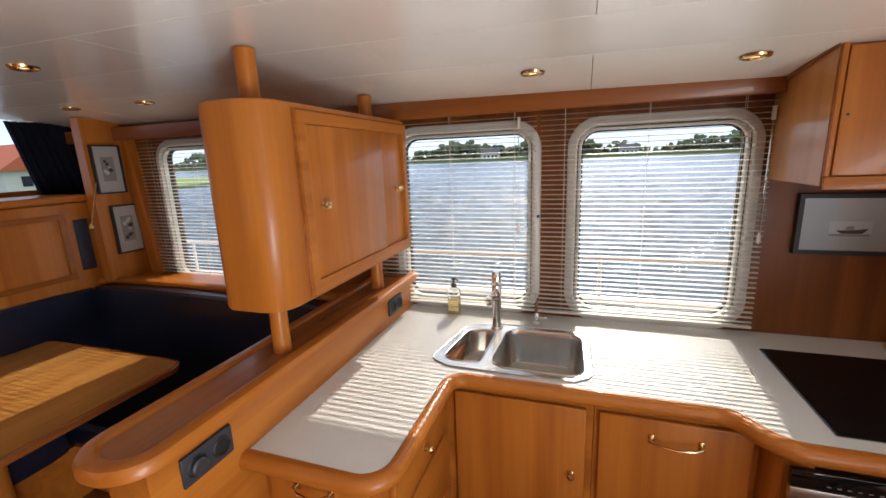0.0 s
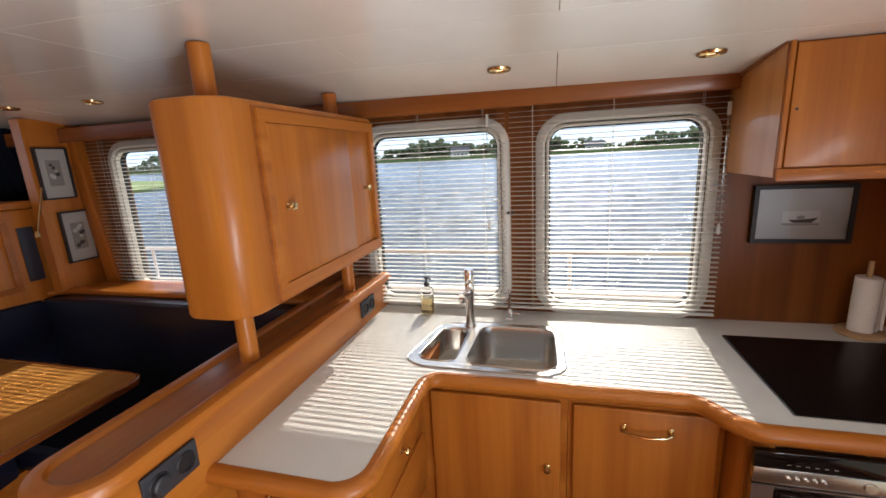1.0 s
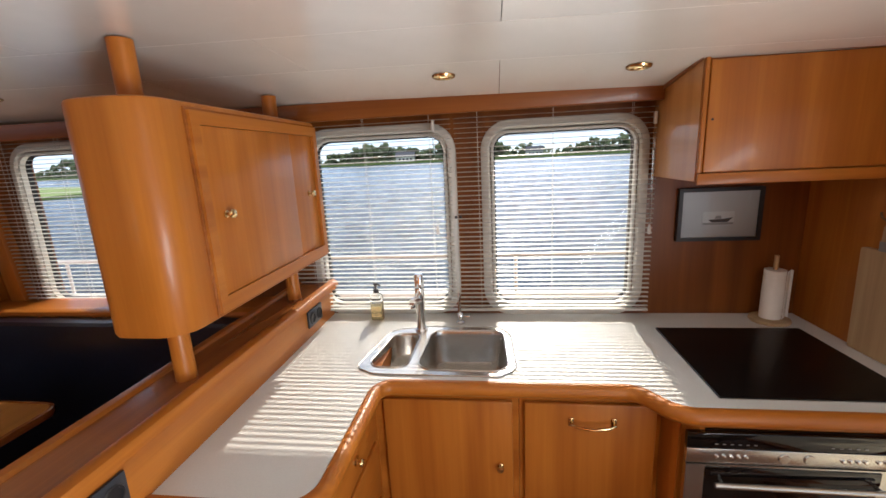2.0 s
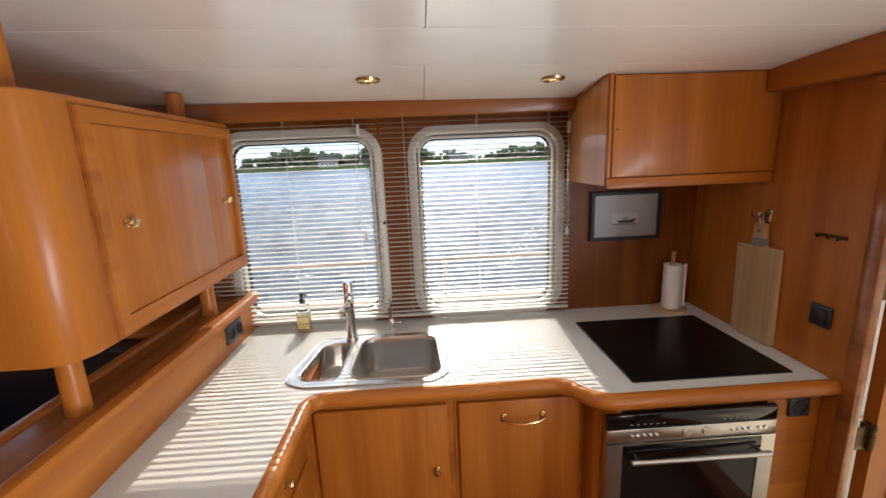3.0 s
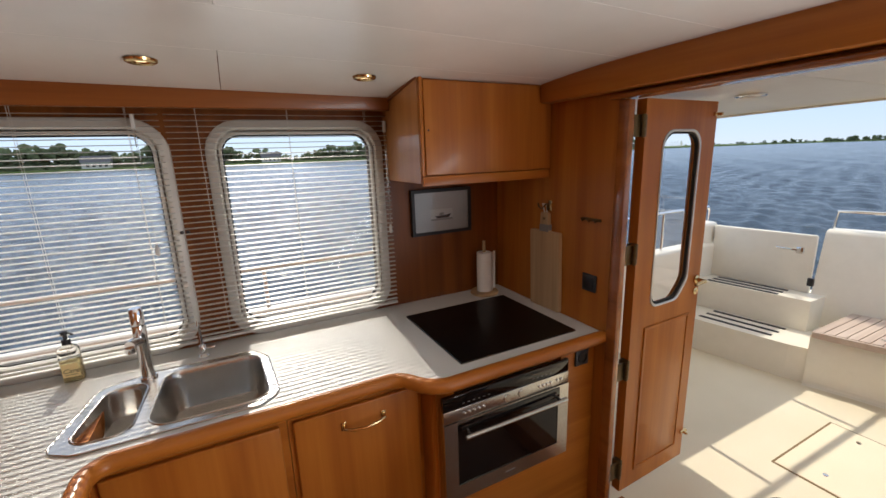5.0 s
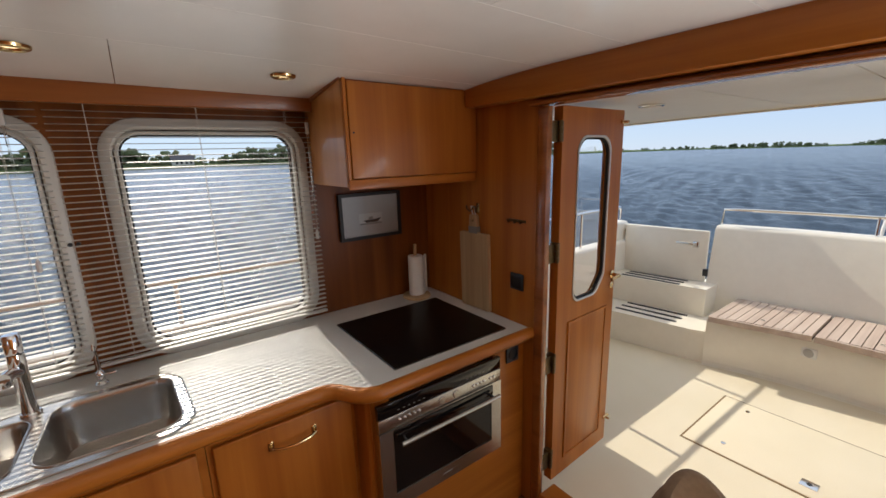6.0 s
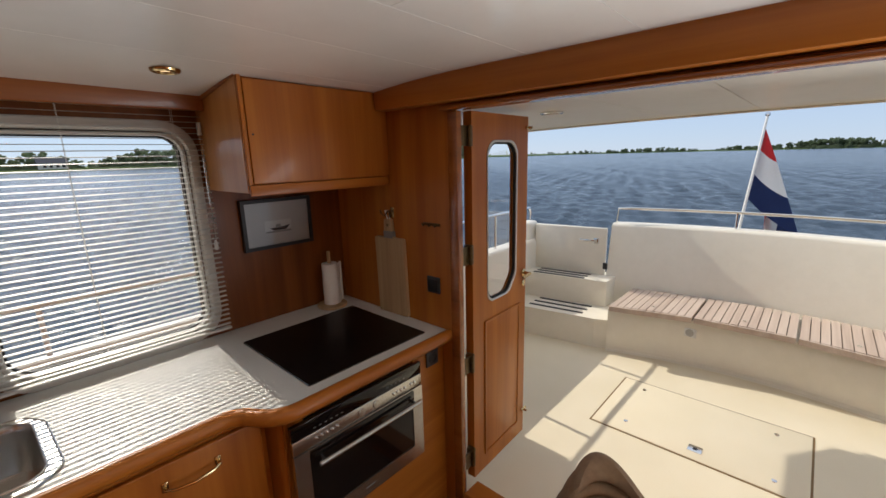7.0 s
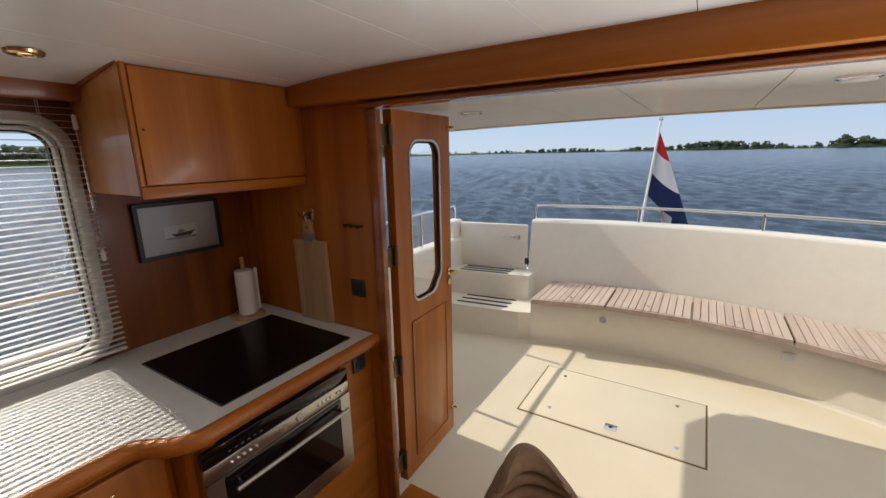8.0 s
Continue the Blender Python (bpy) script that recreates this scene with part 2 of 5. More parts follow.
def fillet(points, radius, n=6, closed=False):
    """A polyline whose inner corners are rounded; radius is one number or one for each point."""
    pts = [Vector(p) for p in points]
    k = len(pts)
    rad = radius if isinstance(radius, (list, tuple)) else [radius] * k
    out = []
    for i, p in enumerate(pts):
        if rad[i] <= 0 or (not closed and i in (0, k - 1)):
            out.append(p)
            continue
        a, b = (pts[i - 1] - p), (pts[(i + 1) % k] - p)
        half = a.angle(b) / 2
        d = min(rad[i] / math.tan(half), a.length * 0.49, b.length * 0.49)
        s, e = p + a.normalized() * d, p + b.normalized() * d
        c = p + (a.normalized() + b.normalized()).normalized() * (d / math.cos(half))
        r = (s - c).length
        turn = (s - c).angle(e - c)
        for j in range(n + 1):
            f = j / n
            v = ((s - c) * math.sin((1 - f) * turn) + (e - c) * math.sin(f * turn)) / math.sin(turn)
            out.append(c + v.normalized() * r)
    return out


def rounded_rect(x0, x1, y0, y1, r, n=6):
    return [(p.x, p.y) for p in fillet([(x0, y0), (x1, y0), (x1, y1), (x0, y1)], r, n, True)]


def plate(outer, holes, depth, m=Matrix()):
    """A flat plate with holes in its own xy plane, from z = 0 to depth, then moved by m."""
    loops = [outer, *holes]
    flat = [Vector((x, y, 0)) for lp in loops for x, y in lp]
    tris = tessellate_polygon([[Vector((x, y, 0)) for x, y in lp] for lp in loops])
    bm = bmesh.new()
    lo = [bm.verts.new(m @ v) for v in flat]
    hi = [bm.verts.new(m @ (v + Vector((0, 0, depth)))) for v in flat]
    for t in tris:
        for vs in (lo, hi):
            try:
                bm.faces.new([vs[i] for i in t])
            except ValueError:
                pass
    at = 0
    for lp in loops:
        k = len(lp)
        for i in range(k):
            a, b = at + i, at + (i + 1) % k
            bm.faces.new((lo[a], lo[b], hi[b], hi[a]))
        at += k
    bmesh.ops.dissolve_limit(bm, angle_limit=radians(1), verts=bm.verts[:], edges=bm.edges[:])
    return bm


def sweep(path, profile, closed=False, caps=True, up=(0, 0, 1)):
    """A profile of (outward, up) pairs carried along a path; outward is to the right of the way."""
    up = Vector(up)
    pts = [Vector(p) for p in path]
    bm = bmesh.new()
    rings = []
    k = len(pts)
    for i, p in enumerate(pts):
        a = pts[i - 1] if (i or closed) else None
        b = pts[(i + 1) % k] if (i < k - 1 or closed) else None
        d1 = (p - a).normalized() if a is not None else None
        d2 = (b - p).normalized() if b is not None else None
        d = (d1 + d2).normalized() if d1 and d2 else (d1 or d2)
        side = d.cross(up).normalized()
        stretch = 1.0
        if d1 and d2:
            stretch = 1 / max(0.5, d.dot(d2))
        top = side.cross(d).normalized()
        rings.append([bm.verts.new(p + side * (u * stretch) + top * v) for u, v in profile])
    n = len(profile)
    pairs = list(zip(rings, rings[1:])) + ([(rings[-1], rings[0])] if closed else [])
    for lo, hi in pairs:
        for i in range(n):
            bm.faces.new((lo[i], lo[(i + 1) % n], hi[(i + 1) % n], hi[i]))
    if caps and not closed:
        bm.faces.new(rings[0])
        bm.faces.new(rings[-1])
    return bm


def circle(r, n=10):
    return [(r * math.cos(2 * math.pi * i / n), r * math.sin(2 * math.pi * i / n)) for i in range(n)]


UP_Y = Matrix(((1, 0, 0, 0), (0, 0, 1, 0), (0, 1, 0, 0), (0, 0, 0, 1)))  # plate x, y, depth -> world x, z, y
UP_X = Matrix(((0, 0, 1, 0), (1, 0, 0, 0), (0, 1, 0, 0), (0, 0, 0, 1)))  # plate x, y, depth -> world y, z, x


def on_y(y, outer, holes, depth):
    return plate(outer, holes, depth, Matrix.Translation((0, y, 0)) @ UP_Y)


def on_x(x, outer, holes, depth):
    return plate(outer, holes, depth, Matrix.Translation((x, 0, 0)) @ UP_X)


def rect(x0, x1, y0, y1):
    return [(x0, y0), (x1, y0), (x1, y1), (x0, y1)]


def setting(name, bm, mat, label, category, smooth=False):
    return tagged(part(name, bm, mat, None, "", smooth), label, category, kind="structure")


# ---- the cabin: floor, walls, ceiling ----
WALL_Y, BULK_X = 2.07, 1.65
WIN = [(0.298, 0.942, 0.948, 1.782), (-0.560, 0.092, 0.950, 1.788), (-2.215, -1.70, 0.975, 1.805)]


def camber(y, x=0.0):
    """The ceiling's height: it falls a little towards the sides and aft."""
    return 1.987 - 0.06 * (max(0.0, abs(y) - 1.05) / 0.9) ** 2 - 0.017 * (x - 0.3)


setting("floor", box(-3.3, BULK_X + 0.07, -2.15, 2.15, -0.06, 0.0), FLOOR_WOOD, "dark varnished wooden cabin floor", "floor")
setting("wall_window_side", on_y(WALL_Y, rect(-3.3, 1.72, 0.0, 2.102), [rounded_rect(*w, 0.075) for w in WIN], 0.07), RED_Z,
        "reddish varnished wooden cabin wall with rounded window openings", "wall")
# unseen far wall; its window is put in to let light enter
setting("wall_far_side", on_y(-2.14, rect(-3.3, 1.72, 0.0, 2.102), [rounded_rect(a, a + 0.75, 0.95, 1.78, 0.08) for a in (-2.75,)], 0.07), WOOD_X,
        "varnished wooden cabin wall with windows", "wall")
# doorway extends unseen to y = -1.62, making room for the added fill lamp
setting("wall_aft", on_x(BULK_X, [(1.264, 0.0), (2.07, 0.0), (2.07, 2.102), (-2.07, 2.102), (-2.07, 0.0), (-1.62, 0.0), (-1.62, 1.855), (1.264, 1.855)], [], 0.05), WOOD_Z,
        "varnished wooden aft bulkhead beside the open doorway", "wall")
setting("wall_forward", on_x(-3.06, rect(-2.07, 2.07, 0.0, 2.102), [rect(0.5, 1.835, 1.575, 2.02)], 0.06), WOOD_Z,
        "varnished wooden forward wall below the windscreen", "wall")

# ceiling: rows of cambered panels with open joints under a grey backing sheet
bm = bmesh.new()
rows = [1.2 + 0.335 * k for k in range(-10, 2)] + [2.07]
for k in range(len(rows) - 1):
    y0, y1 = rows[k], min(rows[k + 1], 2.07)
    y0 = max(y0, -2.07)
    if y1 <= y0:
        continue
    shift, pitch = (-0.30, 2.62 if k % 4 == 2 else 1.31) if (k % 2 == 0) else (0.34, 1.26)
    x = shift - pitch * 4
    while x < BULK_X:
        x0, x1 = max(x, -3.06), min(x + pitch, BULK_X)
        x += pitch
        if x1 <= x0:
            continue
        g = 0.0011
        n = 4
        lows, highs = [], []
        for j in range(n + 1):
            y = y0 + g + (y1 - y0 - 2 * g) * j / n
            lows.append((bm.verts.new((x0 + g, y, camber(y, x0))), bm.verts.new((x1 - g, y, camber(y, x1)))))
            highs.append((bm.verts.new((x0 + g, y, camber(y, x0) + 0.012)), bm.verts.new((x1 - g, y, camber(y, x1) + 0.005))))
        for j in range(n):
            bm.faces.new((lows[j][0], lows[j][1], lows[j + 1][1], lows[j + 1][0]))
            bm.faces.new((lows[j][0], lows[j + 1][0], highs[j + 1][0], highs[j][0]))
            bm.faces.new((lows[j][1], lows[j + 1][1], highs[j + 1][1], highs[j][1]))
        bm.faces.new((lows[0][0], lows[0][1], highs[0][1], highs[0][0]))
        bm.faces.new((lows[n][0], lows[n][1], highs[n][1], highs[n][0]))
setting("ceiling", bm, CEILING, "white satin ceiling panels with fine staggered joints", "ceiling", True)
setting("ceiling_backing", box(-3.06, 1.71, -2.14, 2.14, 2.066, 2.10), GROOVE, "grey backing behind the ceiling joints", "ceiling")
setting("roof", box(-3.35, 1.70, -2.25, 2.25, 2.104, 2.16, 0.02, 3), GEL, "cream cabin roof", "roof", True)

# valance above the blinds, beam above the doorway, door lining and sill
setting("trim_valance", sweep([(-2.9, 1.985, 1.866), (0.998, 1.985, 1.866)], [(0.0, 0.0), (0.004, -0.006), (0.022, -0.006), (0.026, 0.0), (0.026, 0.07), (0.0, 0.07)]), RED_X,
        "reddish varnished wooden valance above the window blinds", "trim", True)
setting("trim_beam", box(1.575, BULK_X - 0.002, -2.06, 1.632, 1.864, 1.990, 0.008), WOOD_Y, "varnished wooden ceiling beam over the doorway", "beam", True)
setting("trim_beam_edge", box(1.61, BULK_X + 0.03, -1.62, 1.285, 1.836, 1.8545, 0.005), RED_Y, "dark reddish wooden strip under the beam", "trim", True)
setting("door_lining", box(1.636, 1.668, 1.214, 1.263, 0.0, 1.835, 0.005), RED_Y, "reddish varnished wooden door jamb with brass hinges", "door frame", True)
setting("door_sill", sweep([(1.69, 1.205, 0.0), (1.69, -1.62, 0.0)], [(-0.06, 0), (-0.06, 0.085), (-0.05, 0.1), (0.05, 0.1), (0.06, 0.085), (0.06, 0)]), WOOD_Y,
        "varnished wooden door sill", "sill", True)


# ---- windows with aluminium frames, glass and blinds ----
def window(name, x0, x1, z0, z1, y, side=1):
    w = thing(name, "white aluminium framed boat window with rounded corners", "window", kind="structure")
    ring = []
    for off, dep in ((0.046, 0.001), (0.045, -0.010), (0.040, -0.014), (0.012, -0.016), (0.006, -0.010), (0.004, 0.0), (0.000, 0.0), (-0.002, -0.006), (-0.011, -0.007), (-0.013, 0.0), (-0.013, 0.045), (0.046, 0.045)):
        ring.append((off, dep))
    path = [Vector((p[0], y, p[1])) for p in rounded_rect(x0, x1, z0, z1, 0.075, 8)]
    bm = bmesh.new()
    cx, cz = (x0 + x1) / 2, (z0 + z1) / 2
    loops = []
    for off, dep in ring:
        loops.append([bm.verts.new((p[0], y + dep * side, p[1])) for p in rounded_rect(x0 - off, x1 + off, z0 - off, z1 + off, 0.085 + off, 8)])
    k = len(path)
    for a, b in zip(loops, loops[1:] + loops[:1]):
        for i in range(k):
            bm.faces.new((a[i], a[(i + 1) % k], b[(i + 1) % k], b[i]))
    part("window_frame", bm, ALU, w)
    seal = bmesh.new()
    la = [seal.verts.new((p[0], y + 0.02 * side, p[1])) for p in rounded_rect(x0 + 0.012, x1 - 0.012, z0 + 0.012, z1 - 0.012, 0.070, 8)]
    lb = [seal.verts.new((p[0], y + 0.02 * side, p[1])) for p in rounded_rect(x0 + 0.019, x1 - 0.019, z0 + 0.019, z1 - 0.019, 0.065, 8)]
    lc = [seal.verts.new((p[0], y + 0.045 * side, p[1])) for p in rounded_rect(x0 + 0.019, x1 - 0.019, z0 + 0.019, z1 - 0.019, 0.065, 8)]
    for a, b in ((la, lb), (lb, lc)):
        for i in range(k):
            seal.faces.new((a[i], a[(i + 1) % k], b[(i + 1) % k], b[i]))
    part("rubber_seal", seal, RUBBER, w, "black rubber window seal")
    pane = part("pane", on_y(y + 0.032 * side if side > 0 else y - 0.038, rounded_rect(x0 + 0.004, x1 - 0.004, z0 + 0.004, z1 - 0.004, 0.07), [], 0.005), THIN_GLASS, w, "clear window glass", False)
    pane.visible_shadow = False
    return w


for i, wd in enumerate(WIN):
    window("window_%d" % (i + 1), *wd, WALL_Y)
# unseen window added in the far wall for light
for i, a in enumerate((-2.75,)):
    window("window_%d" % (i + 4), a, a + 0.75, 0.95, 1.78, -2.07, -1)

for x, z in ((0.128, 1.395), (0.150, 1.395)):
    ct = thing("window_catch", "small dark window catch on the frame", "window catch", (x, WALL_Y - 0.016, z), "window catches")
    part("stud", lathe([(0.007, 0.004), (0.007, -0.006), (0.004, -0.010)], 10, (0, 0, 0), "y"), GREY_PLASTIC, ct)

slat_mesh = {}


def blind(x0, x1, z0, z1, y, tilt=8.0):
    b = thing("window_blind", "white venetian blind with narrow slats, lowered before the window", "blind", group="blinds before the windows")
    part("headrail", box(x0, x1, y - 0.014, y + 0.014, z1, z1 + 0.022, 0.002), SLAT, b)
    part("bottom_rail", box(x0, x1, y - 0.012, y + 0.012, z0, z0 + 0.011, 0.003), SLAT, b)
    key = round(x1 - x0, 3)
    if key not in slat_mesh:
        me = bpy.data.meshes.new("slat")
        half, h = (x1 - x0) / 2, 0.0088
        vs, fs = [], []
        prof = [(-h, -0.0012), (-h * 0.45, 0.0006), (h * 0.45, 0.0006), (h, -0.0012), (h * 0.45, 0.0001), (-h * 0.45, 0.0001)]
        for sx in (-half, half):
            vs += [(sx, u, v) for u, v in prof]
        fs = [(i, (i + 1) % 6, (i + 1) % 6 + 6, i + 6) for i in range(6)] + [(0, 1, 2, 3, 4, 5), (6, 7, 8, 9, 10, 11)]
        me.from_pydata(vs, [], fs)
        me.materials.append(SLAT)
        slat_mesh[key] = me
    z = z0 + 0.026
    rng = random.Random(int(x0 * 1000))
    while z < z1 - 0.006:
        s = new("slat", slat_mesh[key])
        s.parent = b
        s.location = ((x0 + x1) / 2, y + rng.uniform(-0.0008, 0.0008), z)
        s.rotation_euler = (radians(tilt + rng.uniform(-1.5, 1.5)), radians(rng.uniform(-0.04, 0.04)), 0)
        z += 0.0215
    for f in (0.12, 0.5, 0.88):
        for d in (-0.0106, 0.0106):
            part("ladder_cord", box(x0 + (x1 - x0) * f - 0.0006, x0 + (x1 - x0) * f + 0.0006, y + d - 0.0005, y + d + 0.0005, z0, z1), CORD, b, "", False)
    return b


BLIND_Y = 2.028
blind(0.137, 1.005, 0.935, 1.866, BLIND_Y)
blind(-0.69, 0.120, 0.935, 1.866, BLIND_Y)
blind(-2.36, -1.45, 0.965, 1.872, BLIND_Y)
for x, z, mat in ((0.045, 1.82, 0), (0.985, 1.80, 0)):
    wand = thing("blind_wand", "clear plastic tilt wand hanging beside the blind", "blind wand", (x, BLIND_Y - 0.025, z), "blind wands")
    part("hook", box(-0.006, 0.006, -0.004, 0.012, -0.03, 0.02, 0.002), SLAT, wand)
    part("rod", tube((0, 0, -0.03), (0.0, 0, -0.46), 0.004, n=6), CLEAR, wand, "clear plastic rod")
    part("cord_knot", lathe([(0.001, -0.50), (0.008, -0.495), (0.008, -0.47), (0.003, -0.455)], 10), SLAT, wand)


# ---- galley: worktop with wooden nosing ----
top_path = fillet([(-0.535, 0.87), (-0.13, 0.87), (-0.13, 1.425), (0.775, 1.425), (0.86, 1.30), (1.645, 1.30)], [0, 0.07, 0.085, 0.10, 0.10, 0], 8)
outline = [(p.x, p.y) for p in top_path] + [(1.648, 2.068), (-0.535, 2.068)]
sink_hole = rounded_rect(-0.18, 0.355, 1.475, 1.862, 0.08, 6)
worktop = thing("worktop", "off-white laminate galley worktop with rounded wooden edge", "worktop")
part("slab", plate(outline, [sink_hole], 0.030, Matrix.Translation((0, 0, 0.875))), COUNTER, worktop, "off-white laminate surface", False)
nose = [(0.0005, -0.003), (0.004, 0.004), (0.014, 0.0075), (0.028, 0.006), (0.039, -0.003), (0.044, -0.016), (0.042, -0.030), (0.032, -0.041), (0.018, -0.046), (0.0005, -0.046)]
part("nosing", sweep([(p.x, p.y, 0.905) for p in top_path], nose), WOOD_X, worktop, "rounded varnished wooden edge")


def knob(parent, at, axis, mat=BRASS, label="small brass knob"):
    prof = [(0.011, 0.0), (0.011, 0.003), (0.005, 0.006), (0.005, 0.013), (0.011, 0.017), (0.0135, 0.022), (0.011, 0.027), (0.003, 0.0295)]
    sign, ax = (-1 if axis[0] == "-" else 1), axis[-1]
    return part("knob", lathe([(r, h * sign) for r, h in prof], 16, at, ax), mat, parent, label)


def bar_handle(parent, x0, x1, y, z):
    h = part("handle", sweep([Vector((x0, y - 0.02, z)), Vector((x0 + 0.02, y - 0.03, z - 0.004)), Vector(((x0 + x1) / 2, y - 0.034, z - 0.009)), Vector((x1 - 0.02, y - 0.03, z - 0.004)), Vector((x1, y - 0.02, z))], circle(0.0045, 8)), BRASS, parent, "polished brass bow handle")
    for x in (x0, x1):
        part("handle_foot", add_tube(box(x - 0.009, x + 0.009, y - 0.005, y, z - 0.016, z + 0.016, 0.002), (x, y, z), (x, y - 0.023, z), 0.0055, n=8), BRASS, h)
    return h


def panel_y(x0, x1, z0, z1, y, thick=0.02):
    """A cabinet front that faces -y, with softened edges."""
    return box(x0, x1, y - thick, y - 0.001, z0, z1, 0.006, 3)


# sink cabinet
sink_cab = thing("sink_cabinet", "varnished wooden sink cabinet with a brass-knobbed door", "cabinet", (0.1, 1.75, 0))
FY = 1.468
def local(bm, ob):
    return moved(bm, Matrix.Translation(-Vector(ob.location)))
part("body", local(box(-0.15, 0.38, FY, 2.06, 0.08, 0.70), sink_cab), WOOD_Z, sink_cab)
part("face_frame", local(on_y(FY - 0.004, rect(-0.15, 0.385, 0.08, 0.872), [rect(-0.095, 0.35, 0.13, 0.795)], 0.02), sink_cab), WOOD_X, sink_cab)
d = part("door", local(panel_y(-0.115, 0.362, 0.115, 0.812, FY - 0.004), sink_cab), WOOD_Z, sink_cab, "varnished wooden cabinet door")
knob(d, Vector((0.316, FY - 0.024, 0.55)) - sink_cab.location, "-y", BRASS)
# bin cabinet with a pull-out front
bin_cab = thing("pull_out_cabinet", "varnished wooden pull-out cabinet with brass bow handle", "cabinet", (0.62, 1.75, 0))
part("body", local(box(0.392, 0.86, FY, 2.06, 0.08, 0.868), bin_cab), WOOD_Z, bin_cab)
part("face_frame", local(on_y(FY - 0.004, rect(0.387, 0.872, 0.08, 0.872), [rect(0.42, 0.84, 0.13, 0.795)], 0.02), bin_cab), WOOD_X, bin_cab)
d = part("pull_out_front", local(panel_y(0.403, 0.852, 0.115, 0.812, FY - 0.004), bin_cab), WOOD_Z, bin_cab, "varnished wooden pull-out front")
h = bar_handle(d, 0.565 - 0.62, 0.71 - 0.62, FY - 0.024 - 1.75, 0.745)
# drawer unit under the peninsula
drawers = thing("drawer_cabinet", "varnished wooden drawer cabinet under the worktop end", "cabinet", (-0.33, 1.15, 0))
part("body", local(box(-0.53, -0.15, 0.91, 2.06, 0.08, 0.872), drawers), WOOD_Z, drawers)
for z0, z1 in ((0.695, 0.845), (0.46, 0.68), (0.115, 0.445)):
    d = part("drawer", local(box(-0.151, -0.128, 0.945, 1.385, z0, z1, 0.006, 3), drawers), WOOD_Y, drawers, "varnished wooden drawer front")
    knob(d, Vector((-0.128, 1.165, (z0 + z1) / 2)) - drawers.location, "+x", BRASS)
d = part("end_door", local(box(-0.50, -0.18, 0.888, 0.911, 0.115, 0.845, 0.006, 3), drawers), WOOD_Z, drawers, "varnished wooden end door")
bar_handle(d, -0.40 + 0.33, -0.29 + 0.33, 0.888 - 1.15, 0.81)
# oven cabinet
OY = 1.325
oven_cab = thing("oven_cabinet", "varnished wooden cabinet round the built-in oven", "cabinet", (1.25, 1.7, 0))
part("body", local(box(0.885, 1.645, OY + 0.02, 2.06, 0.08, 0.868), oven_cab), WOOD_Z, oven_cab)
part("front", local(on_y(OY, rect(0.93, 1.645, 0.0, 0.868), [rect(0.945, 1.455, 0.39, 0.825)], 0.019), oven_cab), WOOD_X, oven_cab)
curve = fillet([(0.874, FY, 0.0), (0.874, 1.36, 0.0), (0.93, OY, 0.0)], [0, 0.05, 0], 8)
part("curved_corner", local(sweep(curve, [(0, 0.0), (0, 0.868), (-0.015, 0.868), (-0.015, 0.0)]), oven_cab), WOOD_Z, oven_cab)
setting("baseboard", box(-0.5, 0.9, 1.52, 1.56, 0.0, 0.08), RED_X, "recessed reddish wooden plinth under the cabinets", "baseboard")

# oven
oven = thing("oven", "stainless steel built-in compact oven with black glass door", "oven", (1.2, OY, 0.35))
OX0, OX1, OZ0, OZ1 = 0.888, 1.478, 0.377, 0.817
ox = lambda bm: local(bm, oven)
part("carcass", ox(box(OX0 + 0.03, OX1 - 0.03, OY - 0.004, OY + 0.45, OZ0 + 0.01, OZ1 - 0.01)), BLACK, oven)
part("display_strip", ox(box(OX0, OX1, OY - 0.020, OY - 0.002, OZ1 - 0.052, OZ1, 0.002)), BLACK_GLASS, oven, "black glass display strip")
panel = part("control_panel", ox(box(OX0, OX1, OY - 0.022, OY - 0.002, OZ1 - 0.103, OZ1 - 0.053, 0.002)), STEEL, oven, "brushed steel control panel")
for i in range(5):
    part("button", ox(lathe([(0.0065, 0), (0.0065, -0.004), (0.004, -0.005)], 12, (OX0 + 0.085 + i * 0.021, OY - 0.022, OZ1 - 0.078), "y")), CHROME, panel)
for i in range(4):
    part("button", ox(lathe([(0.0065, 0), (0.0065, -0.004), (0.004, -0.005)], 12, (OX0 + 0.435 + i * 0.02, OY - 0.022, OZ1 - 0.078), "y")), CHROME, panel)
for i in range(2):
    part("button", ox(lathe([(0.0065, 0), (0.0065, -0.004), (0.004, -0.005)], 12, (OX0 + 0.53 + i * 0.02, OY - 0.022, OZ1 - 0.078), "y")), CHROME, panel)
for x in (0.275, 0.345):
    part("dial", ox(lathe([(0.0155, 0), (0.0155, -0.003), (0.014, -0.005), (0.002, -0.0052)], 24, (OX0 + x, OY - 0.022, OZ1 - 0.078), "y")), STEEL, panel)
for x0, n in ((0.08, 6), (0.40, 5)):
    for i in range(n):
        part("display_mark", ox(box(OX0 + x0 + i * 0.022, OX0 + x0 + i * 0.022 + 0.009, OY - 0.0212, OY - 0.0202, OZ1 - 0.038, OZ1 - 0.0355)), INK, oven)
odoor = part("oven_door", ox(on_y(OY - 0.024, rect(OX0, OX1, OZ0, OZ1 - 0.106), [rect(OX0 + 0.055, OX1 - 0.055, OZ0 + 0.062, OZ1 - 0.120)], 0.022)), STEEL, oven, "brushed steel oven door frame", False)
part("door_glass", ox(box(OX0 + 0.054, OX1 - 0.054, OY - 0.021, OY - 0.008, OZ0 + 0.061, OZ1 - 0.119)), BLACK_GLASS, odoor, "black oven door glass")
